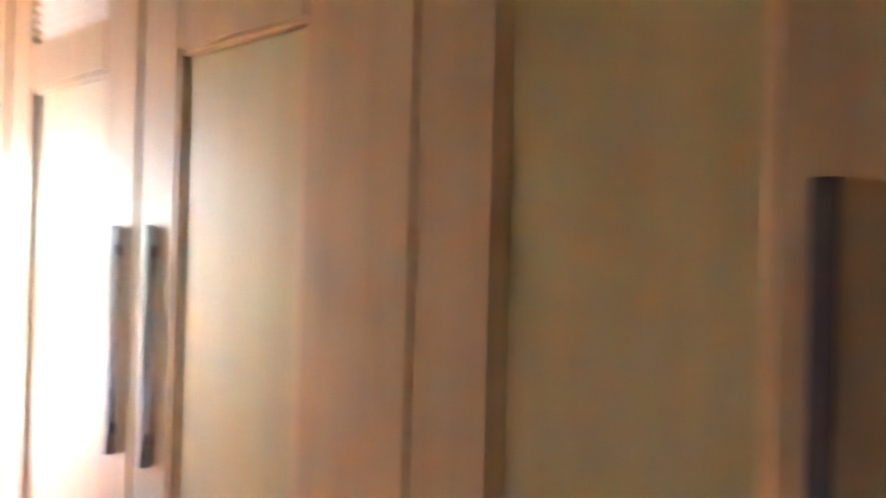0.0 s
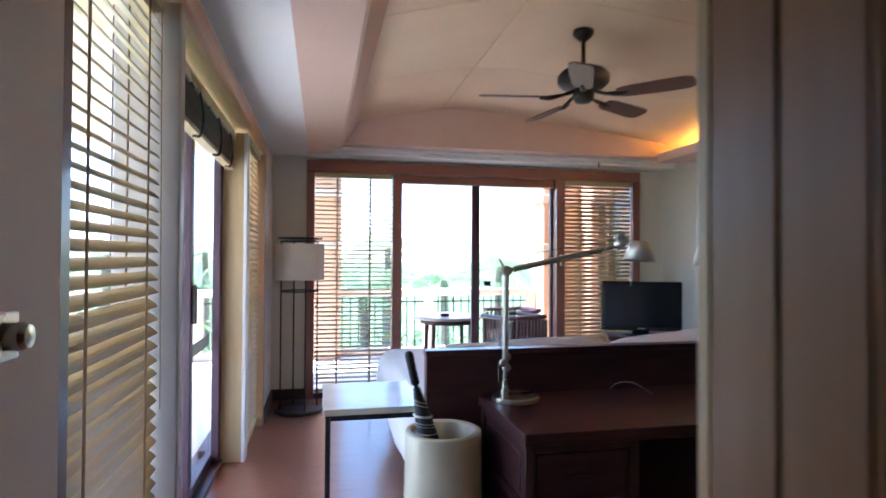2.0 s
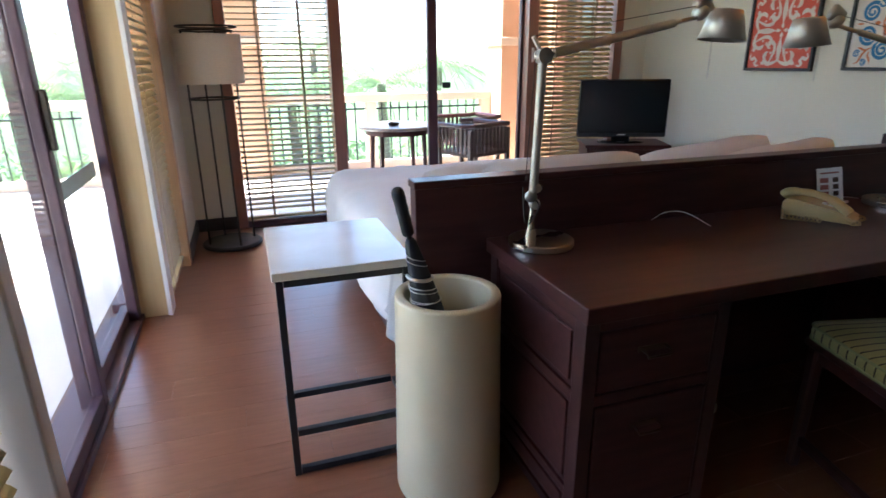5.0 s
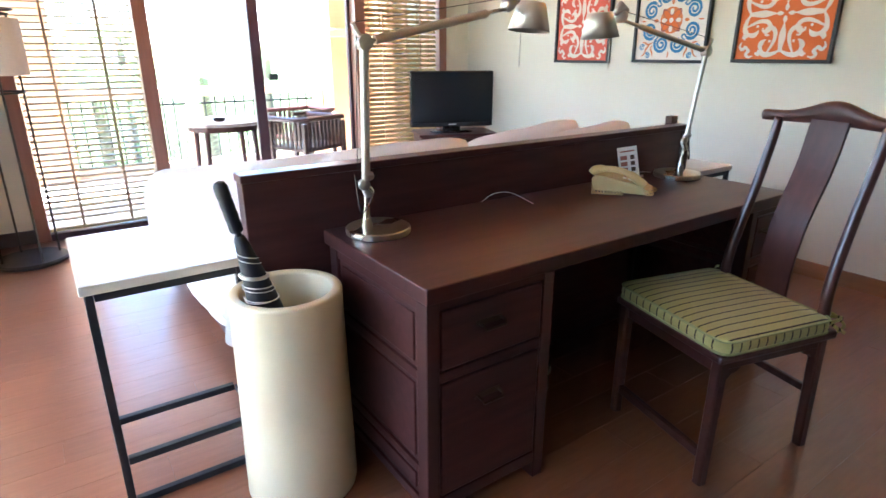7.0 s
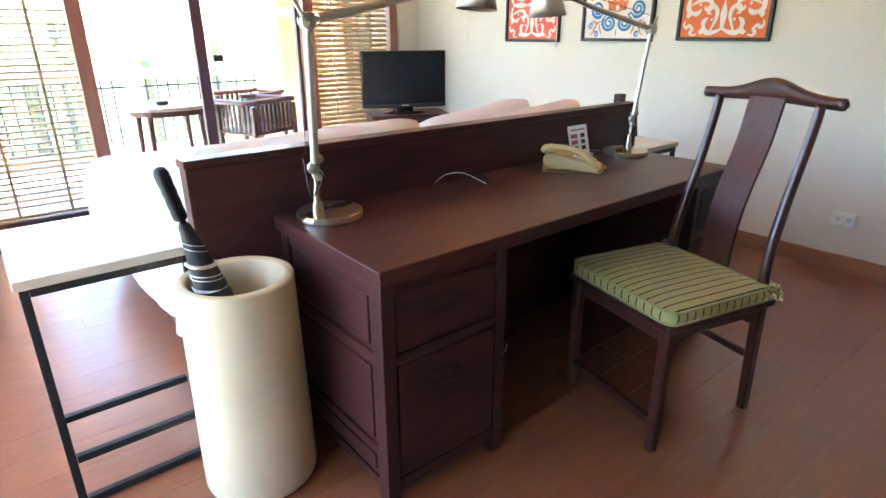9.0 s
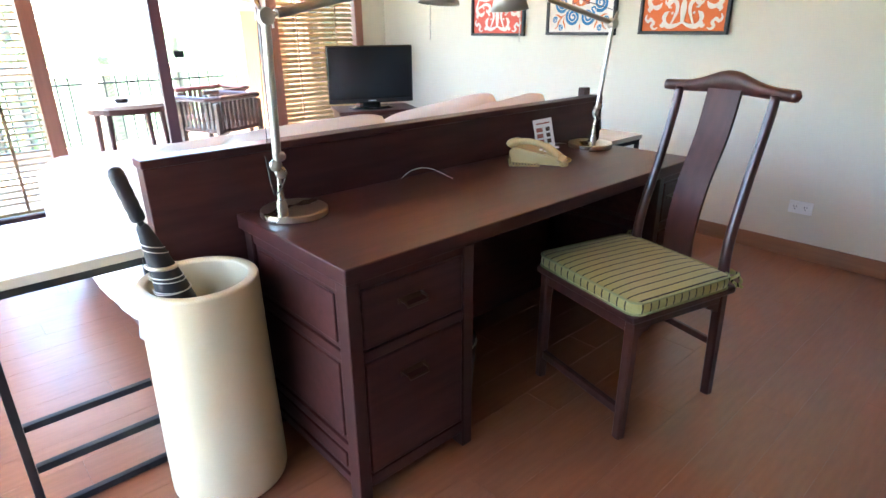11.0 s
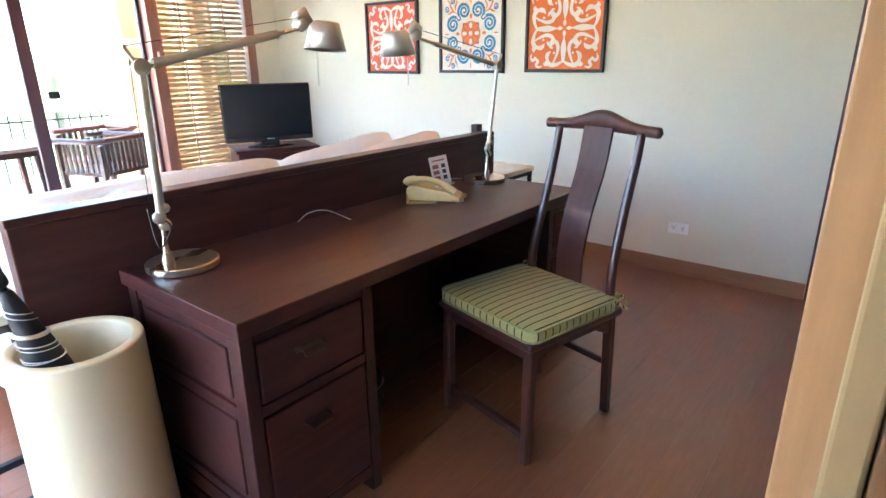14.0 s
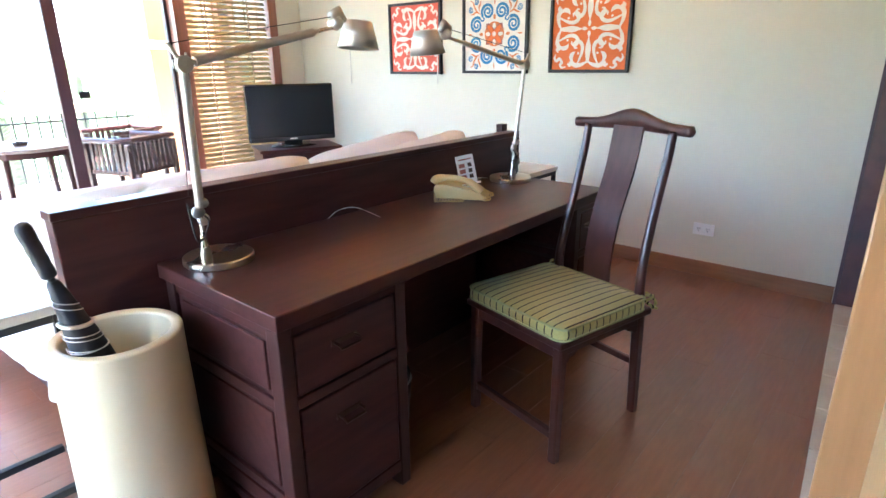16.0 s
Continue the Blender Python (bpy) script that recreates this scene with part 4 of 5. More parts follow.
# crest: straight underneath, humped above, rounded tips
bm = bmesh.new()
prev = None
for i in range(45):
    x = -0.264 + 0.528 * i / 44
    tip = min(1.0, math.sqrt(max(0.02, 1 - max(0.0, (abs(x) - 0.250) / 0.0145) ** 2)))
    lo_z, hi_z = 1.053 + 0.006 * math.exp(-(x / 0.16) ** 2), 1.092 + 0.045 * math.exp(-(x / 0.105) ** 2)
    mid, hh, yy = (lo_z + hi_z) / 2, (hi_z - lo_z) / 2 * tip, -0.346 - 0.016 * (1 - (x / 0.264) ** 2)
    row = []
    for q in range(14):
        an = 2 * math.pi * q / 14
        c, sn = math.cos(an), math.sin(an)
        row.append(bm.verts.new((x, yy + 0.018 * tip * math.copysign(abs(c) ** 0.7, c), mid + hh * math.copysign(abs(sn) ** 0.7, sn))))
    if prev:
        for q in range(14):
            bm.faces.new((prev[q], prev[(q + 1) % 14], row[(q + 1) % 14], row[q]))
    else:
        bm.faces.new(row)
    prev = row
bm.faces.new(prev)
bmesh.ops.recalc_face_normals(bm, faces=bm.faces[:])
part("crest_rail", bm, CHAIRW, ch, "humped yoke crest rail", smooth=True)

cu = thing("seat_cushion", pose(1.105, -0.094, 0.4638, 0, 0, 76) @ Matrix.Scale(0.98, 4), "green and black striped tie-on cushion on the chair", "cushion")


def rounded_outline(x0, x1, y0, y1, r, n=5):
    out = []
    for cx, cy, a0 in ((x1 - r, y1 - r, 0), (x0 + r, y1 - r, 90), (x0 + r, y0 + r, 180), (x1 - r, y0 + r, 270)):
        out += [(cx + r * math.cos(math.radians(a0 + 90 * i / n)), cy + r * math.sin(math.radians(a0 + 90 * i / n))) for i in range(n + 1)]
    return out


bm = bmesh.new()
rings = []
for inset, z in ((0.014, 0.0), (0.002, 0.004), (0.0, 0.012), (-0.002, 0.025), (0.0, 0.038), (0.002, 0.045), (0.014, 0.050), (0.07, 0.056), (0.14, 0.0585)):
    rings.append([bm.verts.new((x, y, z)) for x, y in rounded_outline(-0.246 + inset, 0.246 - inset, -0.215 + inset, 0.236 - inset, max(0.012, 0.040 - inset * 0.5))])
for ra, rb_ in zip(rings, rings[1:]):
    for i in range(len(ra)):
        j = (i + 1) % len(ra)
        bm.faces.new((ra[i], ra[j], rb_[j], rb_[i]))
bm.faces.new(rings[-1]), bm.faces.new(list(reversed(rings[0])))
part("pad", bm, STRIPE, cu, smooth=True)
PIPING = mat("pale_green_piping", (0.36, 0.40, 0.19), 0.9, scale=50)
for z in (0.005, 0.045):
    part("piping", tube([Vector((x, y, z)) for x, y in rounded_outline(-0.246, 0.246, -0.215, 0.236, 0.040)], 0.0042, 6, closed=True), PIPING, cu, smooth=True)
for s in (-1, 1):
    part("tie", tube(curve_points([(s * 0.235, -0.20, 0.03), (s * 0.25, -0.235, 0.05), (s * 0.20, -0.25, 0.03), (s * 0.235, -0.225, 0.02), (s * 0.26, -0.25, 0.0)], 18), 0.006, 6, flat=0.5), STRIPE, cu)
    part("tie", tube(curve_points([(s * 0.225, -0.21, 0.03), (s * 0.205, -0.252, 0.045), (s * 0.245, -0.26, 0.02), (s * 0.228, -0.262, -0.015)], 14), 0.005, 6, flat=0.5), STRIPE, cu)

# ---- waste bin ----
wb = thing("waste_bin", pose(0.608, 0.322, 0), "dark round waste bin under the desk", "waste bin")
part("body", lathe([(0, 0.002), (0.082, 0.002), (0.088, 0.01), (0.104, 0.222), (0.100, 0.222), (0.084, 0.014), (0, 0.014)], 36), BINM, wb, smooth=True)
part("rim", lathe([(0.102, 0.219), (0.1065, 0.223), (0.102, 0.227), (0.0975, 0.223), (0.102, 0.219)], 36), STEEL, wb, "bright metal rim", smooth=True)
part("liner", lathe([(0.1012, 0.15), (0.0985, 0.226), (0.1010, 0.246), (0.0995, 0.247), (0.0960, 0.226), (0.0975, 0.15)], 28), UMB, wb, "black bin liner turned up at the rim", smooth=True)
# ---- television corner ----
tv = thing("television", pose(2.47, 3.345, 0.60, 0, 0, -22.5), "black flat television switched off on a dark cabinet", "television")
part("casing", box(-0.385, 0.385, -0.02, 0.045, 0.045, 0.535, 0.012), GLOSSB, tv)
part("screen", box(-0.35, 0.35, -0.0215, -0.0185, 0.10, 0.505), SCREEN, tv, "dark grey screen")
part("speaker_bar", box(-0.37, 0.37, -0.024, -0.019, 0.052, 0.082, 0.002), BLACK, tv)
part("maker_mark", box(-0.035, 0.035, -0.026, -0.0235, 0.063, 0.071), PLASTW, tv)
part("neck", box(-0.08, 0.08, 0.0, 0.03, 0.012, 0.06, 0.006), GLOSSB, tv)
part("foot", lathe([(0, 0.0), (0.2, 0.0), (0.2, 0.008), (0.15, 0.016), (0, 0.018)], 40, m=Matrix.Diagonal((1, 0.6, 1, 1))), GLOSSB, tv)
cb = thing("television_cabinet", pose(2.50, 3.36, 0, 0, 0, -22.5), "dark mahogany cabinet under the television", "cabinet")
part("body", box(-0.34, 0.34, -0.22, 0.20, 0.05, 0.575), DARK, cb)
part("top", box(-0.36, 0.36, -0.24, 0.21, 0.575, 0.60, 0.004), DARK, cb)
for x0, x1 in [(-0.33, -0.005), (0.005, 0.33)]:
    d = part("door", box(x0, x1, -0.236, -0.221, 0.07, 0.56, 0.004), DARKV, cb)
    part("knob", lathe([(0, 0), (0.008, 0), (0.012, 0.012), (0, 0.018)], 12, m=pose(x1 - 0.03 if x0 < 0 else x0 + 0.03, -0.236, 0.33, 90, 0, 0)), BRASS, d)
part("plinth", box(-0.32, 0.32, -0.20, 0.19, 0, 0.05), DARK, cb)

# ---- framed prints ----
def ribbon(path, width, bm, z):
    """A flat band of paint along a 2D path; width tapers by the given function."""
    pts = [Vector((p[0], p[1])) for p in path]
    last = None
    for i, p in enumerate(pts):
        d = (pts[min(i + 1, len(pts) - 1)] - pts[max(i - 1, 0)])
        nrm = Vector((-d.y, d.x)).normalized() * width(i / (len(pts) - 1)) / 2
        pair = (bm.verts.new((p.x + nrm.x, p.y + nrm.y, z)), bm.verts.new((p.x - nrm.x, p.y - nrm.y, z)))
        if last:
            bm.faces.new((last[0], pair[0], pair[1], last[1]))
        last = pair


def spiral(cx, cy, r0, r1, a0, turns, n=30):
    return [(cx + (r0 + (r1 - r0) * k / n) * math.cos(a0 + turns * 2 * math.pi * k / n), cy + (r0 + (r1 - r0) * k / n) * math.sin(a0 + turns * 2 * math.pi * k / n)) for k in range(n + 1)]


def disc(cx, cy, r, bm, z, n=14, squash=1.0, turn=0.0):
    vs = []
    for k in range(n):
        u, v = r * math.cos(2 * math.pi * k / n), r * squash * math.sin(2 * math.pi * k / n)
        vs.append(bm.verts.new((cx + u * math.cos(turn) - v * math.sin(turn), cy + u * math.sin(turn) + v * math.cos(turn), z)))
    bm.faces.new(vs)


def four_way(bm):
    """Mirror one quarter of a pattern into all four."""
    me = bpy.data.meshes.new("quarter")
    bm.to_mesh(me)
    for k, (sx, sy) in enumerate(((-1, 1), (1, -1), (-1, -1))):
        other = bmesh.new()
        other.from_mesh(me)
        bmesh.ops.transform(other, matrix=Matrix.Translation((0, 0, 0.00025 * (k + 1))) @ Matrix.Diagonal((sx, sy, 1, 1)), verts=other.verts[:])
        merge(bm, other)
    bpy.data.meshes.remove(me)
    for f in bm.faces:
        if f.normal.z < 0:
            f.normal_flip()
    return bm


def scroll_quarter(h, z):
    """Cream scrolls of one quarter: two stems, each with a foot, an inward hook and a curl in the corner."""
    bm = bmesh.new()
    layer = [z]

    def stroke(points, width, swap, n=20):
        path = [((v if swap else u) * h, (u if swap else v) * h, 0) for u, v in points]
        ribbon(curve_points(path, n), width, bm, layer[0])
        layer[0] += 0.00006

    belly = lambda a, b=0.008: (lambda k: b + a * math.sin(math.pi * min(1, k * 1.02)))
    for swap in (False, True):
        stroke([(0, 0.05), (0, 0.13), (0, 0.21)], belly(0.020, 0.004), swap, 10)
        stroke([(0, 0.20), (0.006, 0.38), (0.006, 0.58), (0, 0.84)], lambda k: 0.006 + 0.030 * math.sin(math.pi * min(1, k * 0.9)) ** 1.5 + 0.03 * max(0, k - 0.75), swap)
        stroke([(0, 0.80), (0.16, 0.88), (0.34, 0.90), (0.46, 0.83), (0.50, 0.90), (0.57, 0.86)], belly(0.020, 0.010), swap, 24)
        stroke([(0.30, 0.88), (0.22, 0.72), (0.16, 0.54), (0.18, 0.38), (0.29, 0.30), (0.39, 0.36), (0.37, 0.46), (0.30, 0.47)], belly(0.017, 0.008), swap, 28)
        stroke([(0.40, 0.86), (0.47, 0.72), (0.44, 0.62), (0.36, 0.56)], belly(0.024, 0.005), swap, 14)
        stroke([(0.62, 0.93), (0.72, 0.96), (0.79, 0.89), (0.73, 0.82), (0.80, 0.76), (0.87, 0.79)], belly(0.013, 0.006), swap, 20)
        c = (0.27, 0.60)
        disc((c[1] if swap else c[0]) * h, (c[0] if swap else c[1]) * h, 0.032 * h, bm, layer[0])
        layer[0] += 0.00006
    return four_way(bm)


def star(r_tip, r_valley, z):
    own = bmesh.new()
    rim = []
    for k in range(32):
        an = 2 * math.pi * k / 32
        rr = r_valley + (r_tip - r_valley) * ((0.5 + 0.5 * math.cos(4 * (an - math.pi / 4))) ** 1.4)
        rim.append(own.verts.new((rr * math.cos(an), rr * math.sin(an), z)))
    mid = own.verts.new((0, 0, z))
    for k in range(32):
        own.faces.new((mid, rim[k], rim[(k + 1) % 32]))
    return own


def framed_print(y, z, w, hgt, style, label):
    t = thing("framed_print", Matrix.Translation((XE, y, z)) @ Euler((radians(90), 0, radians(-90))).to_matrix().to_4x4(), label, "picture", "framed prints on the wall")
    hw, hh, f = w / 2, hgt / 2, 0.02
    for x0, x1, y0, y1 in [(-hw, hw, hh - f, hh), (-hw, hw, -hh, -hh + f), (-hw, -hw + f, -hh + f, hh - f), (hw - f, hw, -hh + f, hh - f)]:
        part("frame_bar", box(x0, x1, y0, y1, 0.001, 0.032, 0.003), BLACK, t, "dark frame moulding")
    part("canvas", box(-hw + f, hw - f, -hh + f, hh - f, 0.004, 0.016), {"red": RED, "orange": ORANGE, "blue": CREAM}[style], t)
    h = hw - f - 0.012
    if style != "blue":
        tagged(part("scrollwork", scroll_quarter(h, 0.0168), CREAM, t, "cream scroll pattern"), kind="stuff")
        return t
    bm = bmesh.new()
    fat = lambda k: 0.021 - 0.009 * k
    ribbon(spiral(0.24 * h, 0.60 * h, 0.215 * h, 0.03 * h, -0.6, 2.0, 52), fat, bm, 0.0168)
    ribbon(spiral(0.63 * h, 0.255 * h, 0.215 * h, 0.03 * h, 2.17, -2.0, 52), fat, bm, 0.0170)
    ribbon(curve_points([(0.42 * h, 0.49 * h, 0), (0.36 * h, 0.40 * h, 0), (0.44 * h, 0.36 * h, 0), (0.50 * h, 0.43 * h, 0)], 14), lambda k: 0.011, bm, 0.0172)
    ribbon(spiral(0.84 * h, 0.68 * h, 0.085 * h, 0.015 * h, 3.6, 1.7, 30), lambda k: 0.009 - 0.003 * k, bm, 0.0168)
    ribbon(spiral(0.64 * h, 0.89 * h, 0.08 * h, 0.015 * h, -0.6, -1.7, 30), lambda k: 0.009 - 0.003 * k, bm, 0.0169)
    tagged(part("blue_scrollwork", four_way(bm), BLUE, t, "blue spiral pattern"), kind="stuff")
    motif = mat("orange_motif_print", (0.66, 0.20, 0.06), 0.75, scale=12)
    bm = bmesh.new()
    thin = lambda k: 0.003 + 0.010 * math.sin(math.pi * k)
    for n_, path in enumerate(([(0.48, 0.54), (0.60, 0.60), (0.70, 0.72), (0.76, 0.86), (0.86, 0.92)], [(0.55, 0.58), (0.66, 0.60), (0.74, 0.56), (0.84, 0.54)], [(0.52, 0.60), (0.55, 0.72), (0.50, 0.82), (0.48, 0.92)])):
        ribbon(curve_points([(u * h, v * h, 0) for u, v in path], 18), thin, bm, 0.0174 + 0.0001 * n_)
    disc(0.0, 0.46 * h, 0.045 * h, bm, 0.0172, squash=1.5)
    disc(0.46 * h, 0.0, 0.045 * h, bm, 0.0172, squash=1.5, turn=1.57)
    ribbon([(0.78 * h, 0.0), (0.86 * h, 0.0), (0.94 * h, 0.0)], lambda k: 0.004 + 0.008 * math.sin(math.pi * k), bm, 0.0172)
    ribbon([(0.0, 0.78 * h), (0.0, 0.86 * h), (0.0, 0.94 * h)], lambda k: 0.004 + 0.008 * math.sin(math.pi * k), bm, 0.0172)
    tagged(part("orange_motif", four_way(bm), motif, t, "orange sprays between the spirals"), kind="stuff")
    for nm, shape, colour in (("centre_disc", None, motif), ("star_outline", star(0.40 * h, 0.14 * h, 0.0190), PRINT), ("star", star(0.34 * h, 0.105 * h, 0.0193), ORANGE)):
        if shape is None:
            shape = bmesh.new()
            disc(0.0, 0.0, 0.335 * h, shape, 0.0187, 32)
        part(nm, shape, colour, t)
    bm = bmesh.new()
    for u, v in ((0, 1), (1, 0), (0, -1), (-1, 0)):
        disc(u * 0.215 * h, v * 0.215 * h, 0.055 * h, bm, 0.0196, 12, 1.5, 0.0 if v else 1.57)
    disc(0.0, 0.0, 0.065 * h, bm, 0.0196, 16)
    part("pale_leaves", bm, CREAM, t)
    return t


framed_print(2.325, 1.485, 0.565, 0.55, "red", "framed square print of cream scrolls on salmon red")
framed_print(1.538, 1.495, 0.575, 0.55, "blue", "framed square print of blue spirals with orange centre")
framed_print(0.79, 1.503, 0.57, 0.55, "orange", "framed square print of cream scrolls on orange")

# ---- wall outlet ----
ou = thing("wall_outlet", pose(XE, -0.066, 0.300), "white double wall socket above the skirting", "socket")
part("plate", box(-0.012, -0.001, -0.062, 0.062, -0.037, 0.037, 0.004), PLASTW, ou)
for s in (-1, 1):
    so = part("socket", box(-0.0145, -0.011, s * 0.027 - 0.019, s * 0.027 + 0.019, -0.022, 0.022, 0.003), PLASTW, ou)
    for y, z in ((-0.007, 0.005), (0.007, 0.005), (0, -0.009)):
        part("hole", box(-0.0155, -0.0143, s * 0.027 + y - 0.002, s * 0.027 + y + 0.002, z - 0.004, z + 0.004), BLACK, so)

# ---- floor lamp ----
fl = thing("floor_lamp", pose(-0.845, 3.40, 0), "floor lamp with drum linen shade on slim bronze rods", "floor lamp")
part("base", lathe([(0, 0.002), (0.205, 0.002), (0.212, 0.01), (0.212, 0.022), (0.2, 0.03), (0, 0.032)], 48), IRON, fl)
for k in range(4):
    an = math.radians(20 + 90 * k)
    c, s = math.cos(an) * 0.165, math.sin(an) * 0.165
    part("rod", rod((c, s, 0.03), (c, s, 1.50), 0.007, 8), IRON, fl)


def hoop(r, z, t=0.006):
    return lathe([(r - t, z), (r, z - t), (r + t, z), (r, z + t), (r - t, z)], 44)


for r, z in ((0.165, 1.06), (0.19, 1.525), (0.165, 1.50)):
    part("ring", hoop(r, z), IRON, fl, smooth=True)
part("shade", lathe([(0.205, 1.16), (0.212, 1.16), (0.212, 1.475), (0.205, 1.475), (0.205, 1.16)], 56), SHADE, fl, "cream linen drum shade", smooth=False)
part("bulb_holder", lathe([(0, 1.2), (0.02, 1.2), (0.02, 1.28), (0.035, 1.33), (0, 1.38)], 16), PLASTW, fl, smooth=True)
for k in range(2):
    an = math.radians(20 + 90 * k)
    part("cross_bar", rod((math.cos(an) * 0.165, math.sin(an) * 0.165, 1.2), (-math.cos(an) * 0.165, -math.sin(an) * 0.165, 1.2), 0.004, 6), IRON, fl)

# ---- ceiling fan ----
FX, FY = 0.90, 1.40
fz = vault_z(FX)
fan = thing("ceiling_fan", pose(FX, FY, 0), "bronze ceiling fan with brown blades under the vault", "ceiling fan")
part("canopy", lathe([(0, fz + 0.01), (0.062, fz - 0.0), (0.062, fz - 0.025), (0.03, fz - 0.06), (0, fz - 0.062)], 28), IRON, fan, smooth=True)
part("downrod", rod((0, 0, fz - 0.06), (0, 0, 2.53), 0.012, 12), IRON, fan)
part("motor", lathe([(0, 2.545), (0.05, 2.54), (0.13, 2.505), (0.155, 2.475), (0.155, 2.435), (0.13, 2.41), (0.06, 2.395), (0, 2.395)], 36), IRON, fan, smooth=True)
part("switch_housing", lathe([(0, 2.40), (0.062, 2.395), (0.065, 2.345), (0.045, 2.315), (0, 2.31)], 28), IRON, fan, smooth=True)
BLADE = mat("fan_blade_wood", (0.13, 0.06, 0.035), 0.45, second=(0.09, 0.04, 0.025), scale=4, stretch=(1, 9, 9))
for k in range(5):
    m = pose(0, 0, 2.345, 0, 0, 27 + 72 * k) @ pose(0, 0, 0, -13, 0, 0)
    bm = bmesh.new()
    outline = [(0.21, -0.045), (0.27, -0.06), (0.50, -0.068), (0.60, -0.066), (0.635, -0.045), (0.64, 0.0), (0.635, 0.045), (0.60, 0.066), (0.50, 0.068), (0.27, 0.06), (0.21, 0.045)]
    lo = [bm.verts.new((x, y, -0.003)) for x, y in outline]
    hi = [bm.verts.new((x, y, 0.003)) for x, y in outline]
    bm.faces.new(hi), bm.faces.new(list(reversed(lo)))
    for i in range(len(outline)):
        j = (i + 1) % len(outline)
        bm.faces.new((lo[i], lo[j], hi[j], hi[i]))
    bl = part("blade", bm, BLADE, fan, m=m)
    part("blade_iron", tube([(0.06, 0, 0.035), (0.13, 0.012, 0.012), (0.21, 0, -0.007), (0.27, 0, -0.007)], [0.012, 0.01, 0.016, 0.008], 8), IRON, bl)

# sprinkler head on the cornice
sp = thing("sprinkler", pose(2.12, 3.572, 2.345), "small dark sprinkler head under the cornice", "sprinkler")
part("stem", rod((0, -0.012, 0.0), (0, -0.012, -0.045), 0.007, 8), IRON, sp)
part("deflector", lathe([(0, -0.05), (0.016, -0.048), (0.016, -0.044), (0, -0.042)], 14, m=pose(0, -0.012, 0)), IRON, sp)

# ---- balcony ----
bm = box(-4.0, 3.3, YN + 0.2, 6.55, -0.25, -0.03)
box(-4.0, -1.5, -6.0, YN + 0.2, -0.25, -0.03, bm=bm)
structure("balcony_floor", bm, TERR, "pale tiled balcony floor in sunlight")
bm = box(-3.2, 3.3, YN + 0.2, 5.6, 2.62, 2.80)
box(-3.2, -1.5, -6.0, YN + 0.2, 2.62, 2.80, bm=bm)
structure("balcony_ceiling", bm, PEACHL, "pale boarded balcony ceiling")
structure("wall_balcony_east", box(3.06, 3.3, YN + 0.2, 6.55, -0.03, 2.62), PEACH, "peach stucco side wall of the balcony")
def column(m, label):
    c = thing("column", m, label, "column", "balcony columns")
    part("shaft", box(-0.30, 0.25, -0.22, 0.25, 0, 2.65, 0.01), PEACH, c)
    part("band", box(-0.325, 0.252, -0.245, 0.27, 1.50, 1.60, 0.012), PEACHL, c)
    part("capital", box(-0.335, 0.252, -0.255, 0.28, 2.2, 2.32, 0.012), PEACHL, c)
    return c


column(pose(2.80, 6.2, -0.03), "peach stucco balcony column against the side wall")
column(pose(-0.64, 6.36, -0.03), "peach stucco balcony column standing in the railing")
bd = thing("door_3", pose(3.06, 0.32, -0.03), "red-brown timber door with glass in the balcony side wall", "door", kind="structure")
for y0, y1 in ((4.24, 4.33), (5.11, 5.20)):
    part("jamb", box(-0.05, -0.001, y0, y1, 0, 2.22, 0.006), TRIMW, bd)
part("head", box(-0.05, -0.001, 4.331, 5.109, 2.12, 2.22, 0.006), TRIMW, bd)
for y0, y1 in ((4.335, 4.43), (4.72, 4.80), (5.01, 5.105)):
    part("stile", box(-0.035, -0.003, y0, y1, 0.01, 2.115, 0.005), TRIMW, bd)
for y0, y1 in ((4.432, 4.718), (4.802, 5.008)):
    part("bottom_rail", box(-0.033, -0.003, y0, y1, 0.01, 0.22, 0.005), TRIMW, bd)
    part("pane", box(-0.018, -0.012, y0, y1, 0.222, 2.11), mat("dark_door_glass", (0.03, 0.035, 0.04), 0.05, scale=1), bd)


def railing(m, length, label):
    t = thing("balcony_railing", m, label, "railing", "balcony railings")
    part("top_rail", box(0, length, -0.07, 0.07, 0.84, 0.94, 0.012), PEACHL, t)
    part("bottom_curb", box(0, length, -0.06, 0.06, 0.0, 0.10, 0.01), PEACHL, t)
    n = max(1, round(length / 1.5))
    for k in range(n + 1):
        x = 0.07 + (length - 0.14) * k / n
        part("post", box(x - 0.065, x + 0.065, -0.065, 0.065, 0.10, 0.84, 0.008), PEACHL, t)
    me = bpy.data.meshes.new("baluster")
    bm = rod((0, 0, 0.10), (0, 0, 0.84), 0.009, 6)
    bm.to_mesh(me)
    bm.free()
    me.materials.append(BLACK)
    x = 0.2
    while x < length - 0.1:
        if min(abs(x - 0.07 - (length - 0.14) * k / n) for k in range(n + 1)) > 0.1:
            b = new("baluster", me)
            b.parent = t
            b.matrix_basis = pose(x, 0, 0)
        x += 0.115
    part("mid_rail", box(0.1, length - 0.1, -0.012, 0.012, 0.745, 0.765), BLACK, t)
    return t


railing(pose(-3.9, 6.35, -0.03), 6.4, "pale peach balcony railing with black iron balusters")
railing(pose(-3.85, -5.8, -0.03, 0, 0, 90), 12.0, "pale peach side railing with black iron balusters")

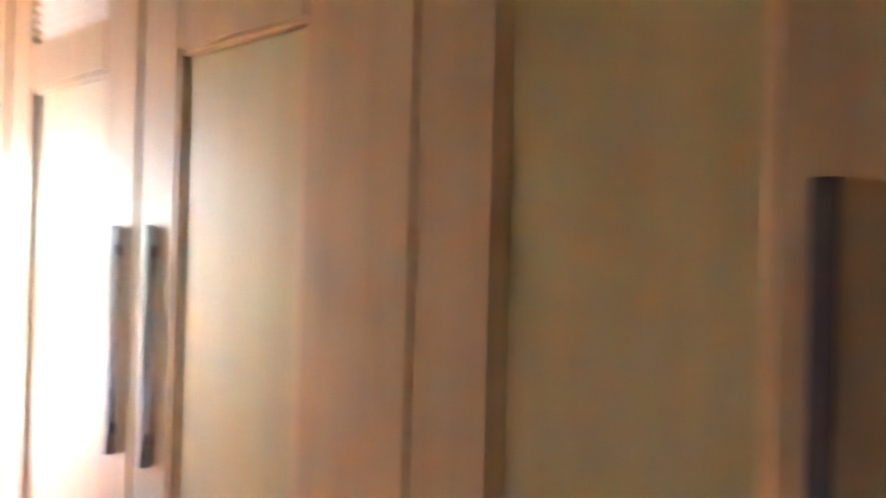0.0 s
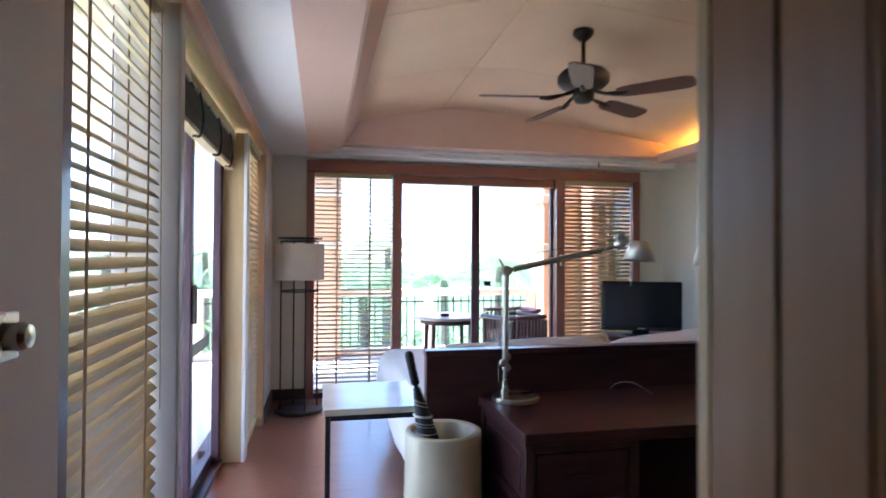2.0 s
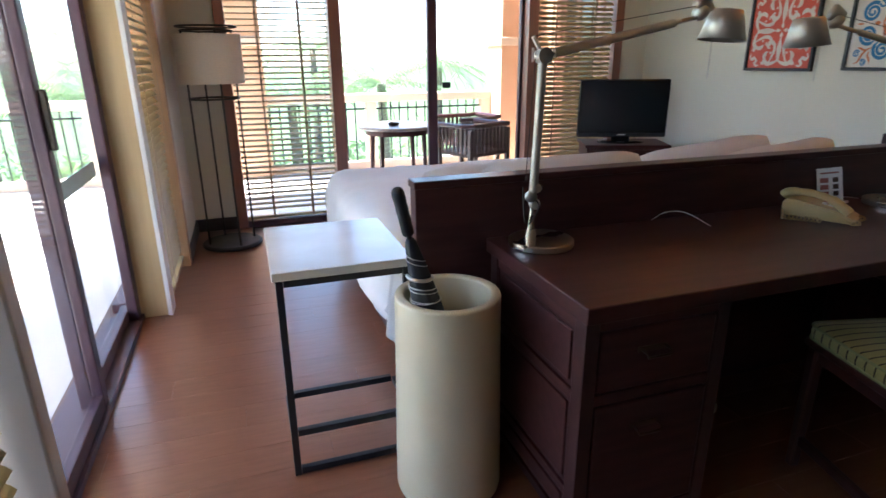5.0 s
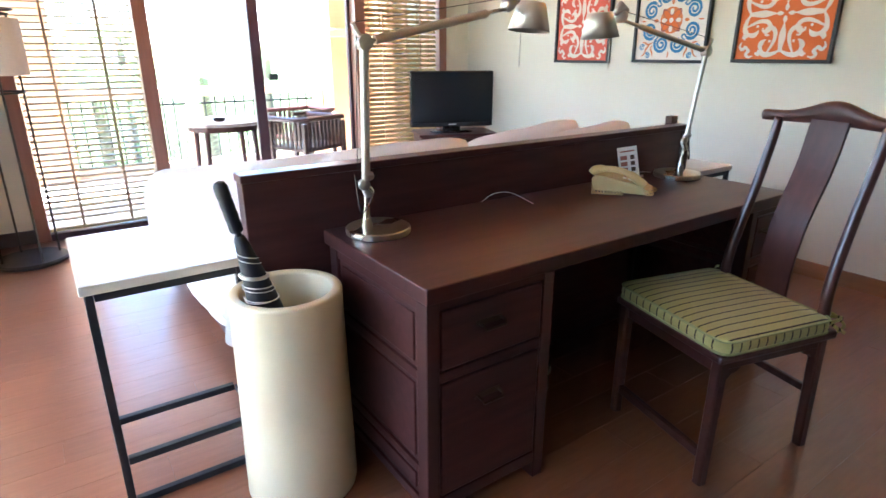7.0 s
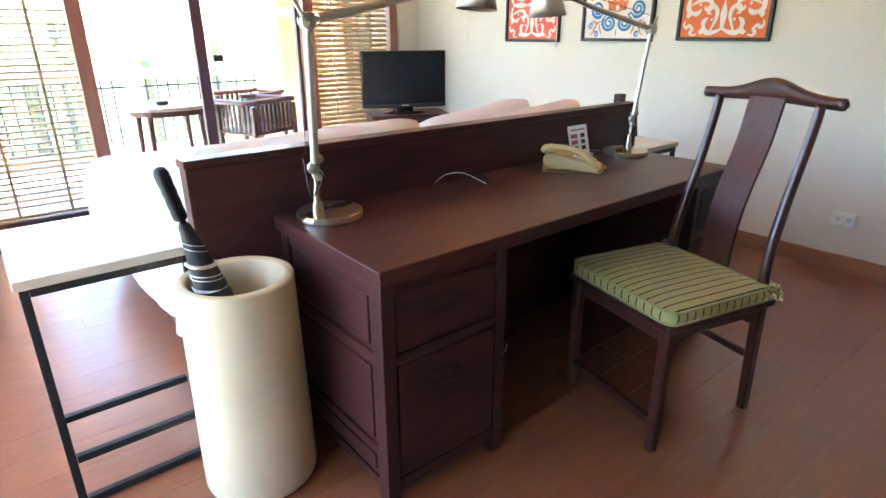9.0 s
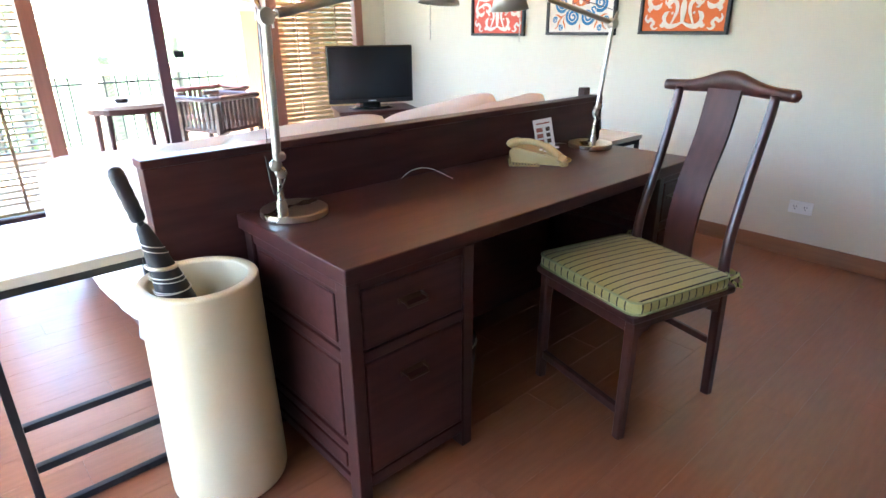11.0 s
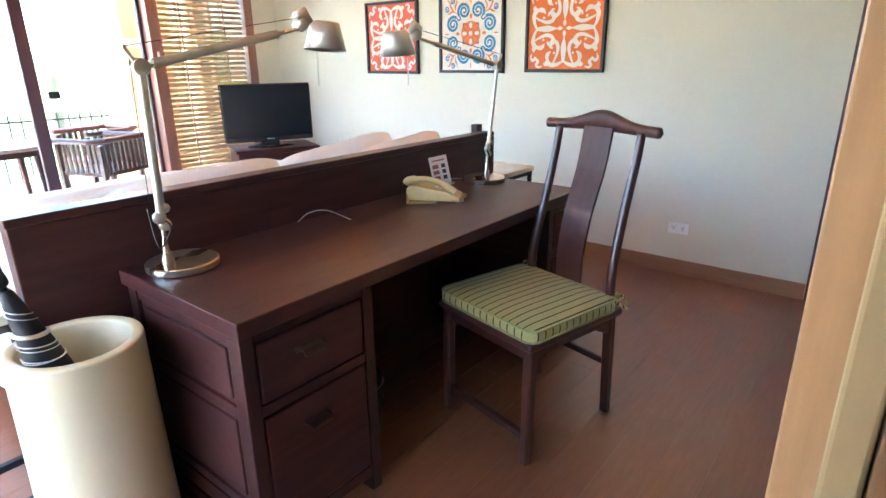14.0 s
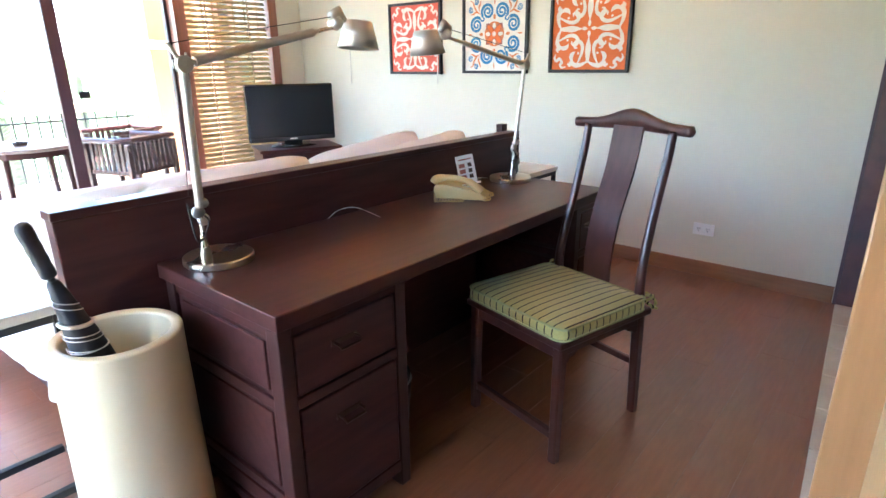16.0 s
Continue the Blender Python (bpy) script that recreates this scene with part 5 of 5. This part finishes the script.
ot = thing("terrace_table", pose(0.86, 4.98, -0.03), "dark wooden terrace table on the balcony", "table")
part("tabletop", lathe([(0, 0.655), (0.40, 0.655), (0.41, 0.665), (0.41, 0.68), (0.40, 0.69), (0, 0.69)], 40), TEAK, ot, "grey glossy round top")
part("apron", lathe([(0.33, 0.60), (0.34, 0.60), (0.34, 0.655), (0.33, 0.655)], 36), DARK, ot)
for k in range(4):
    an = math.radians(45 + 90 * k)
    part("leg", tube([(math.cos(an) * 0.34, math.sin(an) * 0.34, 0), (math.cos(an) * 0.31, math.sin(an) * 0.31, 0.655)], [0.02, 0.028], 8), DARKV, ot)
ash = thing("ashtray", pose(0.80, 4.90, 0.66), "small dark ashtray on the terrace table", "ashtray")
part("dish", lathe([(0, 0.002), (0.05, 0.002), (0.06, 0.03), (0.054, 0.03), (0.045, 0.01), (0, 0.01)], 24), IRON, ash)


def terrace_chair(m):
    t = thing("terrace_chair", m, "dark slatted wooden armchair on the balcony", "chair", "balcony armchairs")
    part("seat", box(-0.27, 0.27, -0.25, 0.27, 0.38, 0.42, 0.01), DARK, t)
    for x in (-0.26, 0.26):
        for y in (-0.25, 0.25):
            part("leg", box(x - 0.022, x + 0.022, y - 0.022, y + 0.022, 0, 0.66, 0.004), DARKV, t)
    part("top_rail", tube([(-0.28, 0.28, 0.69), (-0.28, -0.15, 0.69), (-0.24, -0.27, 0.70), (0.24, -0.27, 0.70), (0.28, -0.15, 0.69), (0.28, 0.28, 0.69)], 0.026, 8, flat=1.2), DARK, t)
    me = bpy.data.meshes.new("slat")
    bm = box(-0.016, 0.016, -0.006, 0.006, 0.42, 0.68)
    bm.to_mesh(me)
    bm.free()
    me.materials.append(DARKV)
    for k in range(9):
        s = new("slat", me)
        s.parent = t
        s.matrix_basis = pose(-0.21 + k * 0.0525, -0.262, 0)
    for k in range(7):
        for x in (-0.27, 0.27):
            s = new("slat", me)
            s.parent = t
            s.matrix_basis = pose(x, -0.18 + k * 0.06, 0, 0, 0, 90)
    return t


tc = terrace_chair(pose(1.62, 4.72, -0.03, 0, 0, 20))
copy_thing(tc, pose(1.85, 5.45, -0.03, 0, 0, 100))
copy_thing(tc, pose(-2.5, 2.5, -0.03, 0, 0, -60))

# ---- garden ----
structure("ground", box(-400, 400, -300, 500, -3.6, -3.5), LAWN, "green garden ground far below the balcony")


def palm(m, h, label, seed):
    rnd = random.Random(seed)
    t = thing("palm_tree", m, label, "palm tree", "garden palms")
    pts = [(0.25 * math.sin(k / 8 * 1.6), 0.1 * k / 8, h * k / 8) for k in range(9)]
    part("trunk", tube(pts, [0.17 - 0.07 * k / 8 for k in range(9)], 10), TRUNK, t, smooth=True)
    top = Vector(pts[-1])
    bm = bmesh.new()
    for f in range(17):
        an, lift, length = 2 * math.pi * f / 17 + rnd.uniform(-0.2, 0.2), rnd.uniform(-0.25, 1.0), rnd.uniform(1.5, 2.3)
        out = Vector((math.cos(an), math.sin(an), 0))
        side = Vector((-math.sin(an), math.cos(an), 0))
        spine = [top + out * (length * k / 14) + Vector((0, 0, lift * length * k / 14 - (0.9 + 0.3 * lift) * length * 0.55 * (k / 14) ** 2)) for k in range(15)]
        for a, b in zip(spine, spine[1:]):
            w = side * 0.012
            v = [bm.verts.new(p) for p in (a + w, a - w, b - w, b + w)]
            bm.faces.new(v)
        for k in range(2, 15):
            for q in range(2):
                p = spine[k - 1].lerp(spine[k], q / 2)
                ll = 0.42 * math.sin(math.pi * min(1, (k + q / 2) / 15.5)) + 0.1
                for s in (-1, 1):
                    tip = p + side * s * ll + out * ll * 0.45 + Vector((0, 0, -ll * rnd.uniform(0.25, 0.7)))
                    w = out * 0.018
                    bm.faces.new([bm.verts.new(x) for x in (p - w, p + w, tip)])
    part("crown", bm, LEAF, t, "drooping green fronds")
    return t


for i, (x, y, h) in enumerate([(-3.6, 11.5, 4.2), (-5.8, 13.0, 4.9), (0.6, 13.5, 4.0), (2.6, 12.0, 4.3), (-1.4, 15.5, 4.6), (4.6, 15.0, 4.8), (-8.0, 6.0, 4.4), (-9.0, 1.0, 4.9), (1.6, 19.0, 5.2), (-4.5, 19.0, 5.0)]):
    palm(pose(x, y, -3.5, 0, 0, 50 * i), h, "coconut palm with drooping fronds beyond the balcony", 10 + i)
rnd = random.Random(5)
verts, faces = [], []
for k in range(9000):
    x, y = rnd.uniform(-14, 10), rnd.uniform(8.2, 20)
    if y < 8.2 and x > -5:
        continue
    hgt = 2.1 + 1.1 * noise.noise(Vector((x * 0.5, y * 0.5, 1.0)))
    z = -3.5 + hgt * math.sqrt(rnd.random())
    d, e = Vector((rnd.uniform(-1, 1), rnd.uniform(-1, 1), rnd.uniform(-0.6, 1))).normalized() * 0.2, Vector((rnd.uniform(-1, 1), rnd.uniform(-1, 1), rnd.uniform(-0.3, 0.3))).normalized() * 0.08
    c = Vector((x, y, z))
    n0 = len(verts)
    verts += [tuple(c - d), tuple(c + e), tuple(c + d), tuple(c - e)]
    faces.append((n0, n0 + 1, n0 + 2, n0 + 3))
me = bpy.data.meshes.new("shrubs")
me.from_pydata(verts, [], faces)
me.materials.append(LEAF)
tagged(new("shrubs", me), "dense green garden shrubs below the balcony", "shrubs", kind="stuff")

# ---- floor planks ----
plank_meshes = {}


def plank(x0, x1, y0, y1):
    key = (round(x1 - x0, 3), round(y1 - y0, 3))
    if key not in plank_meshes:
        b = box(0, x1 - x0 - 0.0012, 0, y1 - y0 - 0.0010, -0.012, 0.0)
        me = bpy.data.meshes.new("plank")
        b.to_mesh(me)
        b.free()
        me.materials.append(PLANK)
        plank_meshes[key] = me
    o = new("plank", plank_meshes[key])
    o.parent = floor
    o.matrix_basis = pose(x0, y0, 0)


PW, PL = 0.146, 1.21
rows_y = [-5.2, -5.139]
while rows_y[-1] < YN:
    rows_y.append(min(YN, rows_y[-1] + PW))
for i, (y0, y1) in enumerate(zip(rows_y, rows_y[1:])):
    if y1 < -0.9:
        plank(-1.30, -0.08, y0, y1)
        if y1 > -2.2:
            plank(-0.08, XE, y0, y1)
        continue
    x = -1.30 - (i * 0.618 % 1) * PL
    while x < XE:
        a, b = max(-1.30, round(x, 3)), min(XE, round(x + PL, 3))
        if b - a > 0.01:
            plank(a, b, y0, y1)
        x += PL
